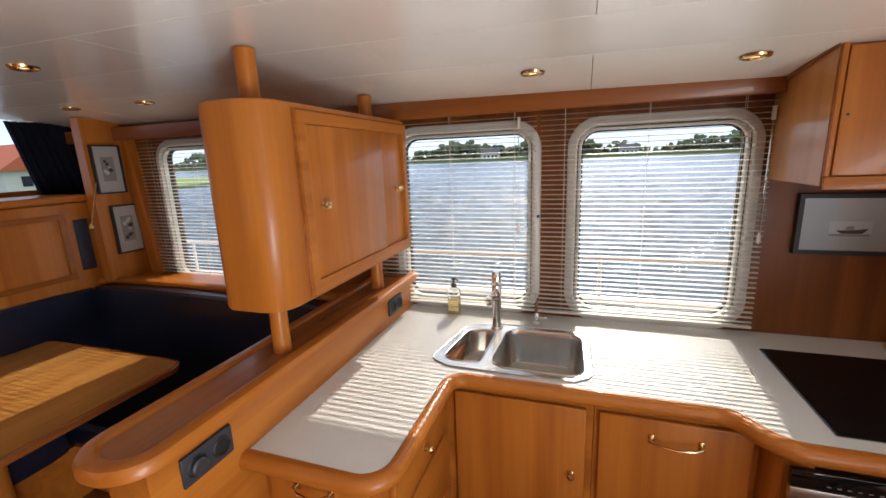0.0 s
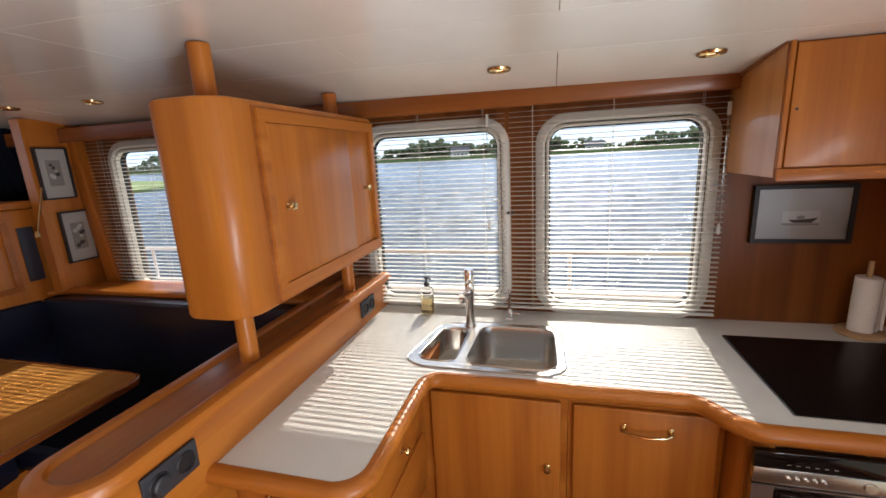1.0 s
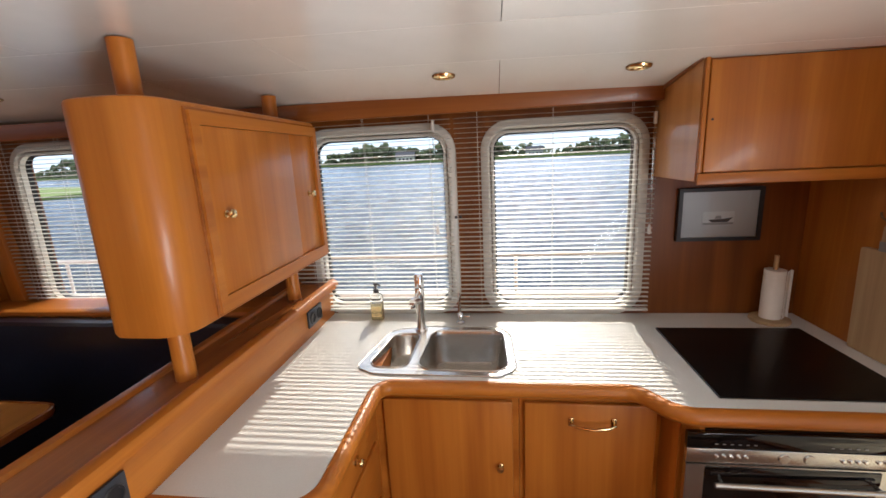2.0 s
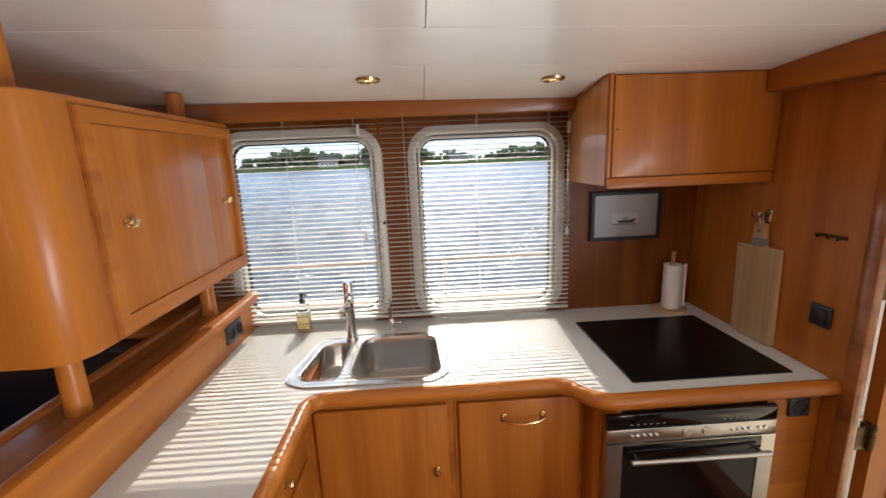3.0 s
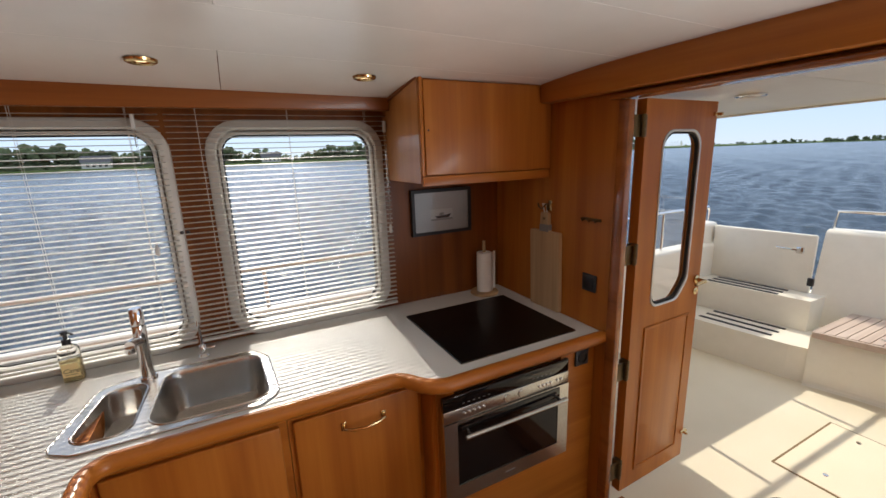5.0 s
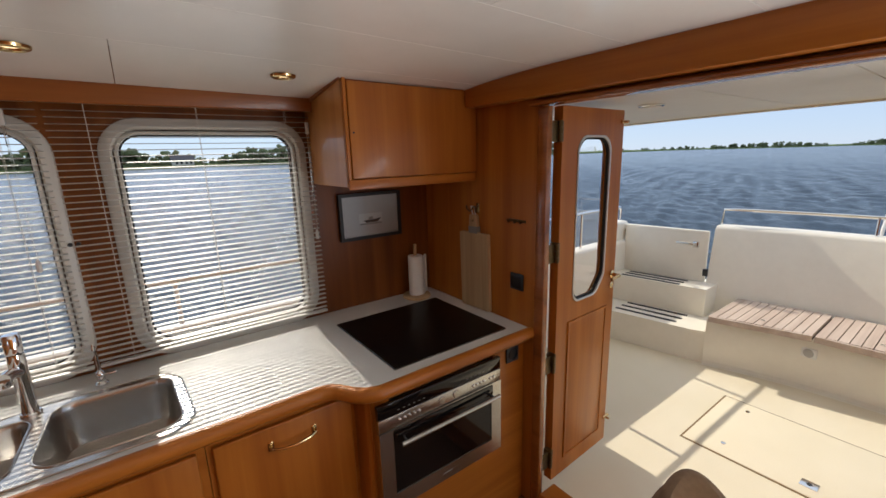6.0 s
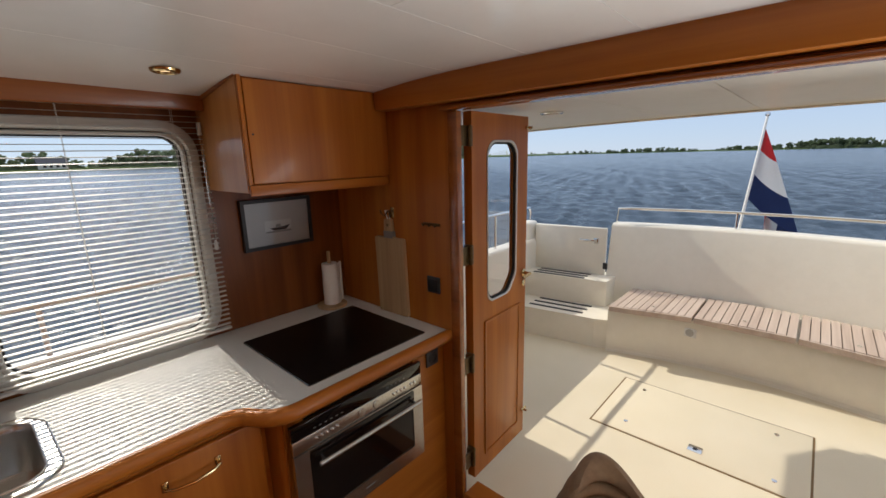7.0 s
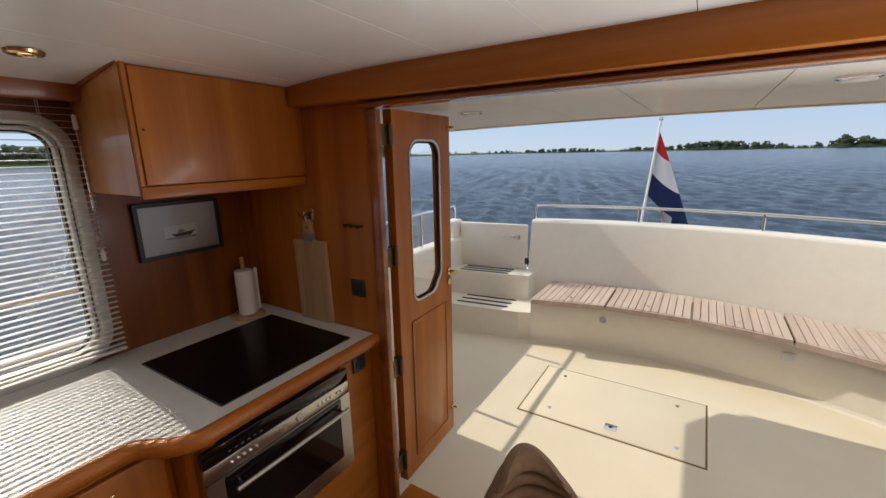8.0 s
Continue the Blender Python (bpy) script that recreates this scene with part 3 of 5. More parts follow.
part("door_top_glass", ox(box(OX0 + 0.058, OX1 - 0.05, OY - 0.027, OY - 0.024, OZ1 - 0.155, OZ1 - 0.112, 0.001)), BLACK_GLASS, odoor)
part("maker_mark", ox(box(OX0 + 0.27, OX0 + 0.315, OY - 0.0245, OY - 0.0238, OZ0 + 0.030, OZ0 + 0.034)), INK, odoor)
hd = part("handle", ox(tube((OX0 + 0.075, OY - 0.052, OZ1 - 0.158), (OX1 - 0.035, OY - 0.052, OZ1 - 0.158), 0.0095)), STEEL, odoor, "round steel door handle")
for x in (OX0 + 0.10, OX1 - 0.06):
    part("handle_post", ox(tube((x, OY - 0.022, OZ1 - 0.158), (x, OY - 0.05, OZ1 - 0.158), 0.006)), STEEL, hd)

# hob
hob = thing("hob", "black glass ceramic hob set in the worktop", "hob", (1.274, 1.616, 0.906))
part("rim", plate(rounded_rect(-0.284, 0.284, -0.268, 0.268, 0.006), [], 0.003), STEEL, hob, "thin steel rim", False)
part("glass_top", plate(rounded_rect(-0.280, 0.282, -0.266, 0.266, 0.005), [], 0.006), HOB_GLASS, hob, "black glass cooking surface", False)

# sink
sink = thing("sink", "brushed stainless steel sink with two bowls", "sink", (0.075, 1.66, 0.905))
SX, SY = 0.075, 1.66
rim_out = fillet([(-0.225, 1.50), (-0.15, 1.455), (0.315, 1.45), (0.382, 1.50), (0.368, 1.80), (0.318, 1.885), (-0.02, 1.885), (-0.17, 1.84)], [0.05, 0.07, 0.06, 0.07, 0.07, 0.06, 0.08, 0.07], 6, True)
small = [(p.x, p.y) for p in fillet([(-0.185, 1.505), (-0.03, 1.495), (-0.02, 1.815), (-0.145, 1.805)], [0.05, 0.05, 0.05, 0.055], 6, True)]
big = [(p.x, p.y) for p in fillet([(0.005, 1.488), (0.352, 1.484), (0.336, 1.845), (0.02, 1.845)], [0.07, 0.06, 0.06, 0.06], 6, True)]
loc = lambda pts: [(x - SX, y - SY) for x, y in pts]
part("rim", plate(loc([(p.x, p.y) for p in rim_out]), [loc(small), loc(big)], 0.004), STEEL, sink, "brushed steel sink rim")


def bowl(loop, depth):
    bm = bmesh.new()
    cx, cy = sum(p[0] for p in loop) / len(loop), sum(p[1] for p in loop) / len(loop)
    rings = []
    for s, z in ((1.0, 0.004), (0.985, -0.002), (0.97, -0.02), (0.93, -depth * 0.75), (0.88, -depth * 0.93), (0.78, -depth), (0.12, -depth - 0.006)):
        rings.append([bm.verts.new((cx + (x - cx) * s, cy + (y - cy) * s, z)) for x, y in loop])
    k = len(loop)
    for a, b in zip(rings, rings[1:]):
        for i in range(k):
            bm.faces.new((a[i], a[(i + 1) % k], b[(i + 1) % k], b[i]))
    bm.faces.new(rings[-1])
    return bm, (cx, cy)


for lp, dep in ((small, 0.10), (big, 0.15)):
    bm, (cx, cy) = bowl(loc(lp), dep)
    bw = part("bowl", bm, STEEL, sink, "brushed steel bowl")
    part("drain", lathe([(0.032, -dep - 0.006), (0.034, -dep - 0.001), (0.024, -dep + 0.001), (0.02, -dep - 0.003), (0.002, -dep - 0.004)], 20, (cx, cy, 0)), CHROME, bw)
    edge = [Vector((x, y, 0.0045)) for x, y in loc(lp)]
    part("bowl_lip", sweep(edge, circle(0.0035, 8), True), STEEL, bw)
part("rim_lip", sweep([Vector((p.x - SX, p.y - SY, 0.003)) for p in rim_out], circle(0.003, 8), True), STEEL, sink)

# tap
tap = thing("mixer_tap", "chrome mixer tap standing behind the sink", "tap", (-0.03, 1.845, 0.909))
part("base_ring", lathe([(0.027, 0), (0.027, 0.006), (0.024, 0.010)], 24), CHROME, tap)
part("body", lathe([(0.021, 0.006), (0.0205, 0.16), (0.0215, 0.165), (0.0215, 0.20), (0.021, 0.205)], 24), CHROME, tap)
sp = part("spout", sweep([Vector((0, 0, 0.145)), Vector((-0.012, -0.045, 0.160)), Vector((-0.02, -0.075, 0.160))], circle(0.0165, 14)), CHROME, tap)
part("nozzle", lathe([(0.014, 0.0), (0.016, 0.006), (0.016, 0.02)], 16, (-0.02, -0.072, 0.135)), CHROME, sp)
part("lever", lathe([(0.0205, 0.207), (0.0215, 0.215), (0.0215, 0.262), (0.018, 0.268), (0.003, 0.27)], 24), CHROME, tap)
tap2 = thing("filter_tap", "small chrome swan-neck water tap", "tap", (0.14, 1.935, 0.909))
part("base", lathe([(0.02, -0.003), (0.02, 0.004), (0.012, 0.012), (0.014, 0.03), (0.012, 0.045), (0.006, 0.052)], 16), CHROME, tap2)
part("neck", sweep([Vector((0, 0, 0.04)), Vector((0, -0.002, 0.11)), Vector((0, -0.012, 0.145)), Vector((0, -0.03, 0.155)), Vector((0, -0.042, 0.14))], circle(0.0045, 8), up=(1, 0, 0)), CHROME, tap2)
part("lever", box(0.008, 0.045, -0.006, 0.004, 0.028, 0.036, 0.003), CHROME, tap2)

# ---- partition with hanging cabinet ----
half_wall = thing("half_wall", "varnished wooden half-height partition beside the worktop", "partition", (-0.6, 1.25, 0))
part("panel", local(box(-0.665, -0.532, 0.60, 2.06, 0.0, 1.053), half_wall), WOOD_Y, half_wall)
end = fillet([(-0.522, 2.06), (-0.522, 0.56), (-0.69, 0.56), (-0.69, 2.06)], [0, 0.075, 0.075, 0], 8)
cap = part("cap", local(plate([(p.x, p.y) for p in end], [], 0.030, Matrix.Translation((0, 0, 1.052))), half_wall), RED_Y, half_wall, "reddish glossy wooden cap")
lip = [(0.004, -0.022), (0.014, -0.020), (0.020, -0.008), (0.020, 0.004), (0.012, 0.014), (-0.004, 0.016), (-0.020, 0.010), (-0.026, 0.001), (-0.026, -0.02)]
part("cap_edge", local(sweep([(p.x, p.y, 1.077) for p in reversed(end)], [(-u, v) for u, v in lip]), half_wall), WOOD_Y, half_wall, "rounded raised wooden edge")

hang = thing("hanging_cabinet", "varnished wooden cabinet with sliding doors on turned posts", "cabinet", (-0.55, 1.4, 1.1))
HX0, HX1, HY0, HY1, HZ0, HZ1 = -0.665, -0.445, 0.965, 1.86, 1.266, 1.845
ring = fillet([(HX1, HY1), (HX0, HY1), (HX0, HY0), (HX1, HY0)], [0.015, 0.015, 0.05, 0.075], 10, True)
ring2 = [(p.x, p.y) for p in ring]
bm = bmesh.new()
loops = []
cxh, cyh = (HX0 + HX1) / 2, (HY0 + HY1) / 2
for inset, z in ((0.012, HZ0), (0.003, HZ0 + 0.004), (0.0, HZ0 + 0.013), (0.0, HZ1 - 0.012), (0.003, HZ1 - 0.004), (0.011, HZ1)):
    loops.append([bm.verts.new((x + (inset if x < cxh else -inset), y + (inset if y < cyh else -inset), z)) for x, y in ring2])
k = len(ring2)
for a, b in zip(loops, loops[1:]):
    for i in range(k):
        bm.faces.new((a[i], a[(i + 1) % k], b[(i + 1) % k], b[i]))
bm.faces.new(loops[0])
bm.faces.new(loops[-1])
part("body", local(bm, hang), WOOD_Z, hang)
part("door_frame", local(on_x(HX1 - 0.002, rect(1.099, 1.838, 1.283, 1.822), [rect(1.130, 1.808, 1.325, 1.787)], 0.016), hang), WOOD_Y, hang, "moulded wooden frame round the sliding doors")
part("bead", local(on_x(HX1 - 0.002, rect(1.092, 1.845, 1.276, 1.829), [rect(1.0985, 1.8385, 1.2825, 1.8225)], 0.008), hang), RED_Y, hang, "dark bead round the frame", False)
d1 = part("sliding_door", local(box(HX1 - 0.001, HX1 + 0.0085, 1.131, 1.61, 1.326, 1.786, 0.001), hang), WOOD_Z, hang)
d2 = part("sliding_door", local(box(HX1 - 0.006, HX1 + 0.0015, 1.585, 1.807, 1.326, 1.786, 0.001), hang), WOOD_Z, hang)
knob(d1, Vector((HX1 + 0.0085, 1.185, 1.549)) - hang.location, "+x")
knob(d2, Vector((HX1 + 0.0015, 1.735, 1.558)) - hang.location, "+x")
for px, py in ((-0.590, 1.108), (-0.60, 1.80)):
    part("post", local(tube((px, py, 1.081), (px, py, HZ0 + 0.01), 0.029, 0.027, 20), hang), WOOD_Z, hang, "turned wooden post")
    part("post", local(tube((px, py, HZ1 - 0.005), (px, py, camber(py) + 0.004), 0.029, 0.029, 20), hang), WOOD_Z, hang, "turned wooden post")

# ---- wall cabinet over the hob ----
wc = thing("wall_cabinet", "varnished wooden wall cabinet over the hob", "cabinet", (1.32, 1.85, 1.55))
prof = [(1.652, 1.55), (2.066, 1.55), (2.066, camber(2.066) - 0.002), (1.652, camber(1.652) - 0.002)]
part("body", local(on_x(1.003, prof, [], 0.645), wc), WOOD_Y, wc, "", False)
# thin sheet whose pale colour paints window glare on the cabinet's forward side
part("side_panel", local(on_x(1.0005, [(1.655, 1.552), (2.064, 1.552), (2.064, camber(2.066) - 0.006), (1.655, camber(1.652) - 0.006)], [], 0.002), wc), GLARE_Z, wc, "glossy wooden side panel, paled for window glare", False)
part("door", local(box(1.017, 1.645, 1.634, 1.651, 1.583, 1.940, 0.003), wc), WOOD_Z, wc, "varnished wooden cabinet door")
part("light_rail", local(box(1.003, 1.645, 1.638, 1.651, 1.540, 1.579, 0.003), wc), WOOD_X, wc)
part("edge_post", local(box(1.000, 1.015, 1.636, 1.651, 1.5795, 1.955, 0.004), wc), WOOD_Z, wc)
part("crown", local(sweep([(0.990, 2.06, 1.892), (0.990, 1.626, 1.957), (1.57, 1.626, 1.945)], [(0, -0.006), (0.0, 0.012), (-0.012, 0.02), (-0.02, 0.02), (-0.02, -0.006)]), wc), RED_X, wc)
part("keyhole", local(lathe([(0.004, 0.0), (0.004, -0.002)], 8, (1.032, 1.634, 1.755), "y"), wc), BLACK, wc)

# ---- cockpit door on four brass hinges ----
door = thing("door_1", "varnished wooden door with a rounded window, standing open", "door", (1.752, 1.232, 0.0), kind="structure")
DW, DZ0, DZ1 = 0.475, 0.095, 1.842
hole = fillet([(0.115, 0.985), (0.30, 0.985), (0.37, 1.07), (0.37, 1.725), (0.115, 1.725)], [0.05, 0.06, 0.06, 0.07, 0.07], 8, True)
hole2 = [(p.x, p.y) for p in hole]
TH = 0.042
part("leaf", on_y(0.0, rect(0.0, DW, DZ0, DZ1), [hole2], TH), WOOD_Z, door, "", False)
bm = bmesh.new()
hx, hz = 0.2425, 1.35
def grown(pts, g):
    return [(x + (g if x > hx else -g), z + (g if z > hz else -g)) for x, z in pts]
lps = []
for off, dep in ((0.004, -0.001), (0.003, -0.004), (-0.002, -0.004), (-0.005, -0.002), (-0.006, 0.004)):
    lps.append([bm.verts.new((x, dep, z)) for x, z in grown(hole2, off)])
for a, b in zip(lps, lps[1:]):
    for i in range(len(hole2)):
        bm.faces.new((a[i], a[(i + 1) % len(a)], b[(i + 1) % len(a)], b[i]))
wf = part("window_frame", bm, RIM, door, "bright metal window rim")
bm = bmesh.new()
lps = []
for off, dep in ((-0.0055, 0.002), (-0.012, 0.003), (-0.014, 0.013)):
    lps.append([bm.verts.new((x, dep, z)) for x, z in grown(hole2, off)])
for a, b in zip(lps, lps[1:]):
    for i in range(len(hole2)):
        bm.faces.new((a[i], a[(i + 1) % len(a)], b[(i + 1) % len(a)], b[i]))
part("rubber_seal", bm, RUBBER, wf)
pane = part("pane", on_y(0.014, grown(hole2, -0.012), [], 0.005), GLASS, wf, "clear window glass", False)
pane.visible_shadow = False
part("lower_panel", box(0.10, 0.40, -0.004, 0.006, 0.19, 0.885, 0.004), WOOD_Z, door, "raised wooden lower panel")
part("panel_moulding", on_y(-0.0065, rect(0.088, 0.412, 0.178, 0.897), [rect(0.10, 0.40, 0.19, 0.885)], 0.0075), WOOD_Z, door, "", False)
part("bolt", add_tube(tube((DW - 0.03, -0.004, 1.79), (DW + 0.02, -0.004, 1.79), 0.008), (DW - 0.012, -0.002, 1.79), (DW - 0.012, -0.03, 1.79), 0.006), BRASS, door, "brass bolt")
part("bolt", add_tube(tube((DW - 0.03, -0.004, 0.237), (DW + 0.018, -0.004, 0.237), 0.008), (DW - 0.012, -0.002, 0.237), (DW - 0.012, -0.03, 0.237), 0.006), BRASS, door, "brass bolt")
hnd = part("door_handle", add_tube(lathe([(0.02, 0.0), (0.02, -0.006), (0.009, -0.01), (0.009, -0.04)], 16, (DW - 0.03, -0.001, 1.055), "y"), (DW - 0.025, -0.042, 1.055), (DW - 0.10, -0.042, 1.050), 0.008, 0.007), BRASS, door, "polished brass lever handle")
part("key_plate", lathe([(0.017, 0.0), (0.017, -0.005), (0.01, -0.008), (0.004, -0.005)], 16, (DW - 0.03, -0.001, 0.998), "y"), BRASS, hnd)
for z in (1.742, 1.243, 0.728, 0.228):
    hg = part("hinge", tube((-0.026, -0.010, z - 0.042), (-0.026, -0.010, z + 0.042), 0.008, n=10), OLD_BRASS, door, "dark brass hinge")
    for dz in (-0.028, 0.0, 0.028):
        part("knuckle", tube((-0.026, -0.010, z + dz - 0.010), (-0.026, -0.010, z + dz + 0.010), 0.011, n=10), OLD_BRASS, hg)
    part("leaf_plate", box(-0.024, 0.001, -0.006, 0.03, z - 0.04, z + 0.04, 0.001), OLD_BRASS, hg)
    part("leaf_plate", box(-0.082, -0.028, -0.004, 0.004, z - 0.04, z + 0.04, 0.001), OLD_BRASS, hg)
door.rotation_euler = (0, 0, radians(2.0))

# ---- cockpit ----
setting("deck", box(1.70, 4.9, -2.5, 2.62, -0.06, 0.0), DECK, "cream painted cockpit deck", "deck")


def toe(y):
    return 3.90 - 0.165 * (y - 0.30) ** 2


def arc_wall(f, y0, y1, z0, z1, thick, lean=0.0, n=40, round_top=0.0):
    """A wall that follows x = f(y), leaning out by lean at its top."""
    bm = bmesh.new()
    rows_ = []
    for i in range(n + 1):
        y = y0 + (y1 - y0) * i / n
        x = f(y)
        if round_top:
            prof_ = [(0, z0), (lean * 0.96, z1 - round_top), (lean + round_top * 0.3, z1 - round_top * 0.3), (lean + round_top, z1), (lean + thick - round_top, z1), (lean + thick, z1 - round_top), (lean + thick, z0)]
        else:
            prof_ = [(0, z0), (lean, z1), (lean + thick, z1), (thick, z0)]
        rows_.append([bm.verts.new((x + dx, y, z)) for dx, z in prof_])
    m_ = len(rows_[0])
    for a, b in zip(rows_, rows_[1:]):
        for i in range(m_):
            bm.faces.new((a[i], a[(i + 1) % m_], b[(i + 1) % m_], b[i]))
    bm.faces.new(rows_[0])
    bm.faces.new(rows_[-1])
    return bm


def back(y):
    return 4.40 - 0.13 * (y - 0.35) ** 2


bench = thing("cockpit_bench", "curved cream gelcoat bench built along the stern", "bench", (4.0, 0.0, 0.0))
part("base", local(arc_wall(toe, -2.3, 1.335, 0.0, 0.375, 0.75, 0.0, 40, 0.012), bench), GEL, bench)
part("cove", local(sweep([(toe(y) - 0.002, y, 0.0) for y in [1.335 - 3.6 * i / 30 for i in range(31)]], [(0.0, 0.001), (0.028, 0.001), (0.008, 0.009), (0.0, 0.03)]), bench), GEL, bench)
for y, kind in ((0.745, 0), (-0.47, 1)):
    x = toe(y)
    turn = pose(x - 0.001, y, 0.27, 0, 0, -math.degrees(math.atan(2 * 0.165 * (y - 0.30))))
    bm = box(-0.012, 0.004, -0.045, 0.045, -0.035, 0.035, 0.006)
    sp_ = part("speaker" if kind == 0 else "vent", local(moved(bm, turn), bench), PAPER, bench, "white round loudspeaker" if kind == 0 else "white louvred vent")
    if kind == 0:
        part("grille", local(moved(lathe([(0.030, -0.012), (0.028, -0.016), (0.004, -0.017)], 20, (0, 0, 0), "x"), turn), bench), INK_LIGHT, sp_)
    else:
        for i in range(6):
            part("louvre", local(moved(box(-0.018, -0.010, -0.034, 0.034, -0.026 + i * 0.010, -0.021 + i * 0.010), turn), bench), PAPER, sp_)

# teak seat sections
sections = [1.318, 0.728, 0.118, -0.475, -1.07, -1.66]
for a, b in zip(sections, sections[1:]):
    y1, y0 = a - 0.006, b + 0.006
    seat = thing("teak_seat", "weathered slatted teak seat section on the bench", "seat", (0, 0, 0), "teak seats on the bench")
    seat.location = (toe((y0 + y1) / 2), (y0 + y1) / 2, 0.378)
    nsl = 11
    for i in range(nsl):
        ya, yb = y0 + (y1 - y0) * i / nsl, y0 + (y1 - y0) * (i + 1) / nsl
        g = 0.003
        quad = [(toe(ya) - 0.055, ya + g), (back(ya) - 0.02, ya + g), (back(yb) - 0.02, yb - g), (toe(yb) - 0.055, yb - g)]
        part("slat", local(plate(quad, [], 0.022, Matrix.Translation((0, 0, 0.396))), seat), TEAK, seat, "", False)
    part("underframe", local(plate([(toe(y0) - 0.05, y0 + 0.002), (back(y0) - 0.03, y0 + 0.002), (back(y1) - 0.03, y1 - 0.002), (toe(y1) - 0.05, y1 - 0.002)], [], 0.018, Matrix.Translation((0, 0, 0.378))), seat), TEAK_DARK, seat, "dark caulked underframe", False)
    part("front_edge", local(sweep([(toe(y1) - 0.055, y1 - 0.002, 0.378), (toe(y0) - 0.055, y0 + 0.002, 0.378)], [(0, 0), (0.018, 0), (0.018, 0.04), (0, 0.04)]), seat), TEAK, seat, "", False)
    part("lift_ring", local(lathe([(0.014, 0.418), (0.014, 0.423), (0.006, 0.424)], 12, ((toe((y0 + y1) / 2)) + 0.05, (y0 + y1) / 2, 0)), seat), CHROME, seat)

# bulwark with rail, steps and gate
def bul(y):
    return back(y) - 0.03


setting("bulwark_stern", arc_wall(bul, -2.4, 1.56, 0.10, 1.0, 0.16, 0.14, 44, 0.03), GEL, "cream gelcoat stern bulwark", "bulwark", True)
setting("bulwark_side", box(1.80, 4.3, 2.26, 2.42, 0.0, 0.80, 0.03, 4), GEL, "cream gelcoat side coaming", "bulwark", True)
setting("bulwark_quarter", box(4.02, 4.22, 2.29, 2.42, 0.0, 0.98, 0.03, 4), GEL, "cream gelcoat bulwark beside the gate", "bulwark", True)
setting("step_lower", plate([(3.57, 2.26), (3.70, 1.44), (3.74, 1.338), (4.3, 1.338), (4.3, 2.26)], [], 0.26), GEL, "cream gelcoat lower step to the gate", "step")
setting("step_upper", plate([(3.90, 2.26), (4.035, 1.475), (4.35, 1.475), (4.35, 2.26)], [], 0.24, Matrix.Translation((0, 0, 0.262))), GEL, "cream gelcoat upper step to the gate", "step")
for z, x, yc in ((0.261, 3.70, 1.82), (0.503, 3.96, 1.93)):
    for i in range(3):
        st = thing("grip_strip", "dark non-slip strip on the step", "grip strip", (x + 0.03 + i * (0.10 if z < 0.4 else 0.075), yc, z), "non-slip strips on the steps")
        part("strip", moved(box(-0.014, 0.014, -0.25, 0.25, 0.0, 0.004), pose(0, 0, 0, 0, 0, 8)), GRIP, st)
gate = thing("gate_1", "cream gelcoat boarding gate with chrome latch", "gate", (4.20, 1.93, 0.5), kind="structure")
part("panel", moved(box(-0.02, 0.02, -0.36, 0.35, 0.004, 0.46, 0.012), pose(0, 0, 0, 0, 0, 8)), GEL, gate)
lt = part("latch", box(-0.045, -0.02, -0.31, -0.265, 0.32, 0.37, 0.003), CHROME, gate, "chrome gate latch")
part("lever", box(-0.05, -0.035, -0.27, -0.13, 0.337, 0.352, 0.004), CHROME, lt)
part("hinge", tube((-0.03, 0.355, 0.05), (-0.03, 0.355, 0.13), 0.01), CHROME, gate)
part("hinge", tube((-0.03, 0.355, 0.33), (-0.03, 0.355, 0.41), 0.01), CHROME, gate)
part("stop", box(-0.04, -0.01, -0.40, -0.362, 0.08, 0.14, 0.004), BLACK, gate, "black rubber stop")
rail = thing("stern_rail", "polished stainless steel rail on the stern bulwark", "rail", (4.6, 0.0, 1.0))
ys = [1.54 - 3.9 * i / 40 for i in range(41)]
part("tube", local(sweep([Vector((bul(1.55) + 0.22, 1.552, 1.0))] + [Vector((bul(y) + 0.22, y, 1.135)) for y in ys], circle(0.0125, 10)), rail), CHROME, rail)
for y in (0.62, -0.30, -1.2):
    part("stanchion", local(tube((bul(y) + 0.22, y, 0.99), (bul(y) + 0.22, y, 1.135), 0.0125, n=10), rail), CHROME, rail)
rail2 = thing("quarter_rail", "polished stainless steel rail stub beside the gate", "rail", (4.2, 2.2, 1.0))
part("tube", local(sweep([Vector((4.12, 2.33, 0.97)), Vector((4.12, 2.33, 1.09)), Vector((4.10, 2.335, 1.12)), Vector((3.6, 2.34, 1.12)), Vector((2.2, 2.34, 1.10)), Vector((1.9, 2.34, 1.08))], circle(0.0125, 10)), rail2), CHROME, rail2)
for x in (3.5, 2.6):
    part("stanchion", local(tube((x, 2.34, 0.79), (x, 2.34, 1.11), 0.0125, n=10), rail2), CHROME, rail2)

# deck hatch
hatch = thing("deck_hatch", "cream deck hatch with flush chrome fasteners", "hatch", (3.03, 0.51, 0.0))
part("groove", local(plate(rect(2.70, 3.365, -0.03, 1.045), [rect(2.712, 3.353, -0.018, 1.033)], 0.002), hatch), JOINT, hatch, "dark rubber joint", False)
part("lid", local(box(2.711, 3.354, -0.019, 1.034, -0.02, 0.006, 0.003), hatch), DECK, hatch)
for x, y in ((3.26, 0.88), (2.82, 0.86), (3.25, 0.14), (2.80, 0.12)):
    part("fastener", local(lathe([(0.013, 0.006), (0.012, 0.009), (0.004, 0.0095)], 14, (x, y, 0)), hatch), CHROME, hatch)
part("ring_pull", local(box(2.775, 2.835, 0.44, 0.51, 0.006, 0.009, 0.001), hatch), CHROME, hatch)
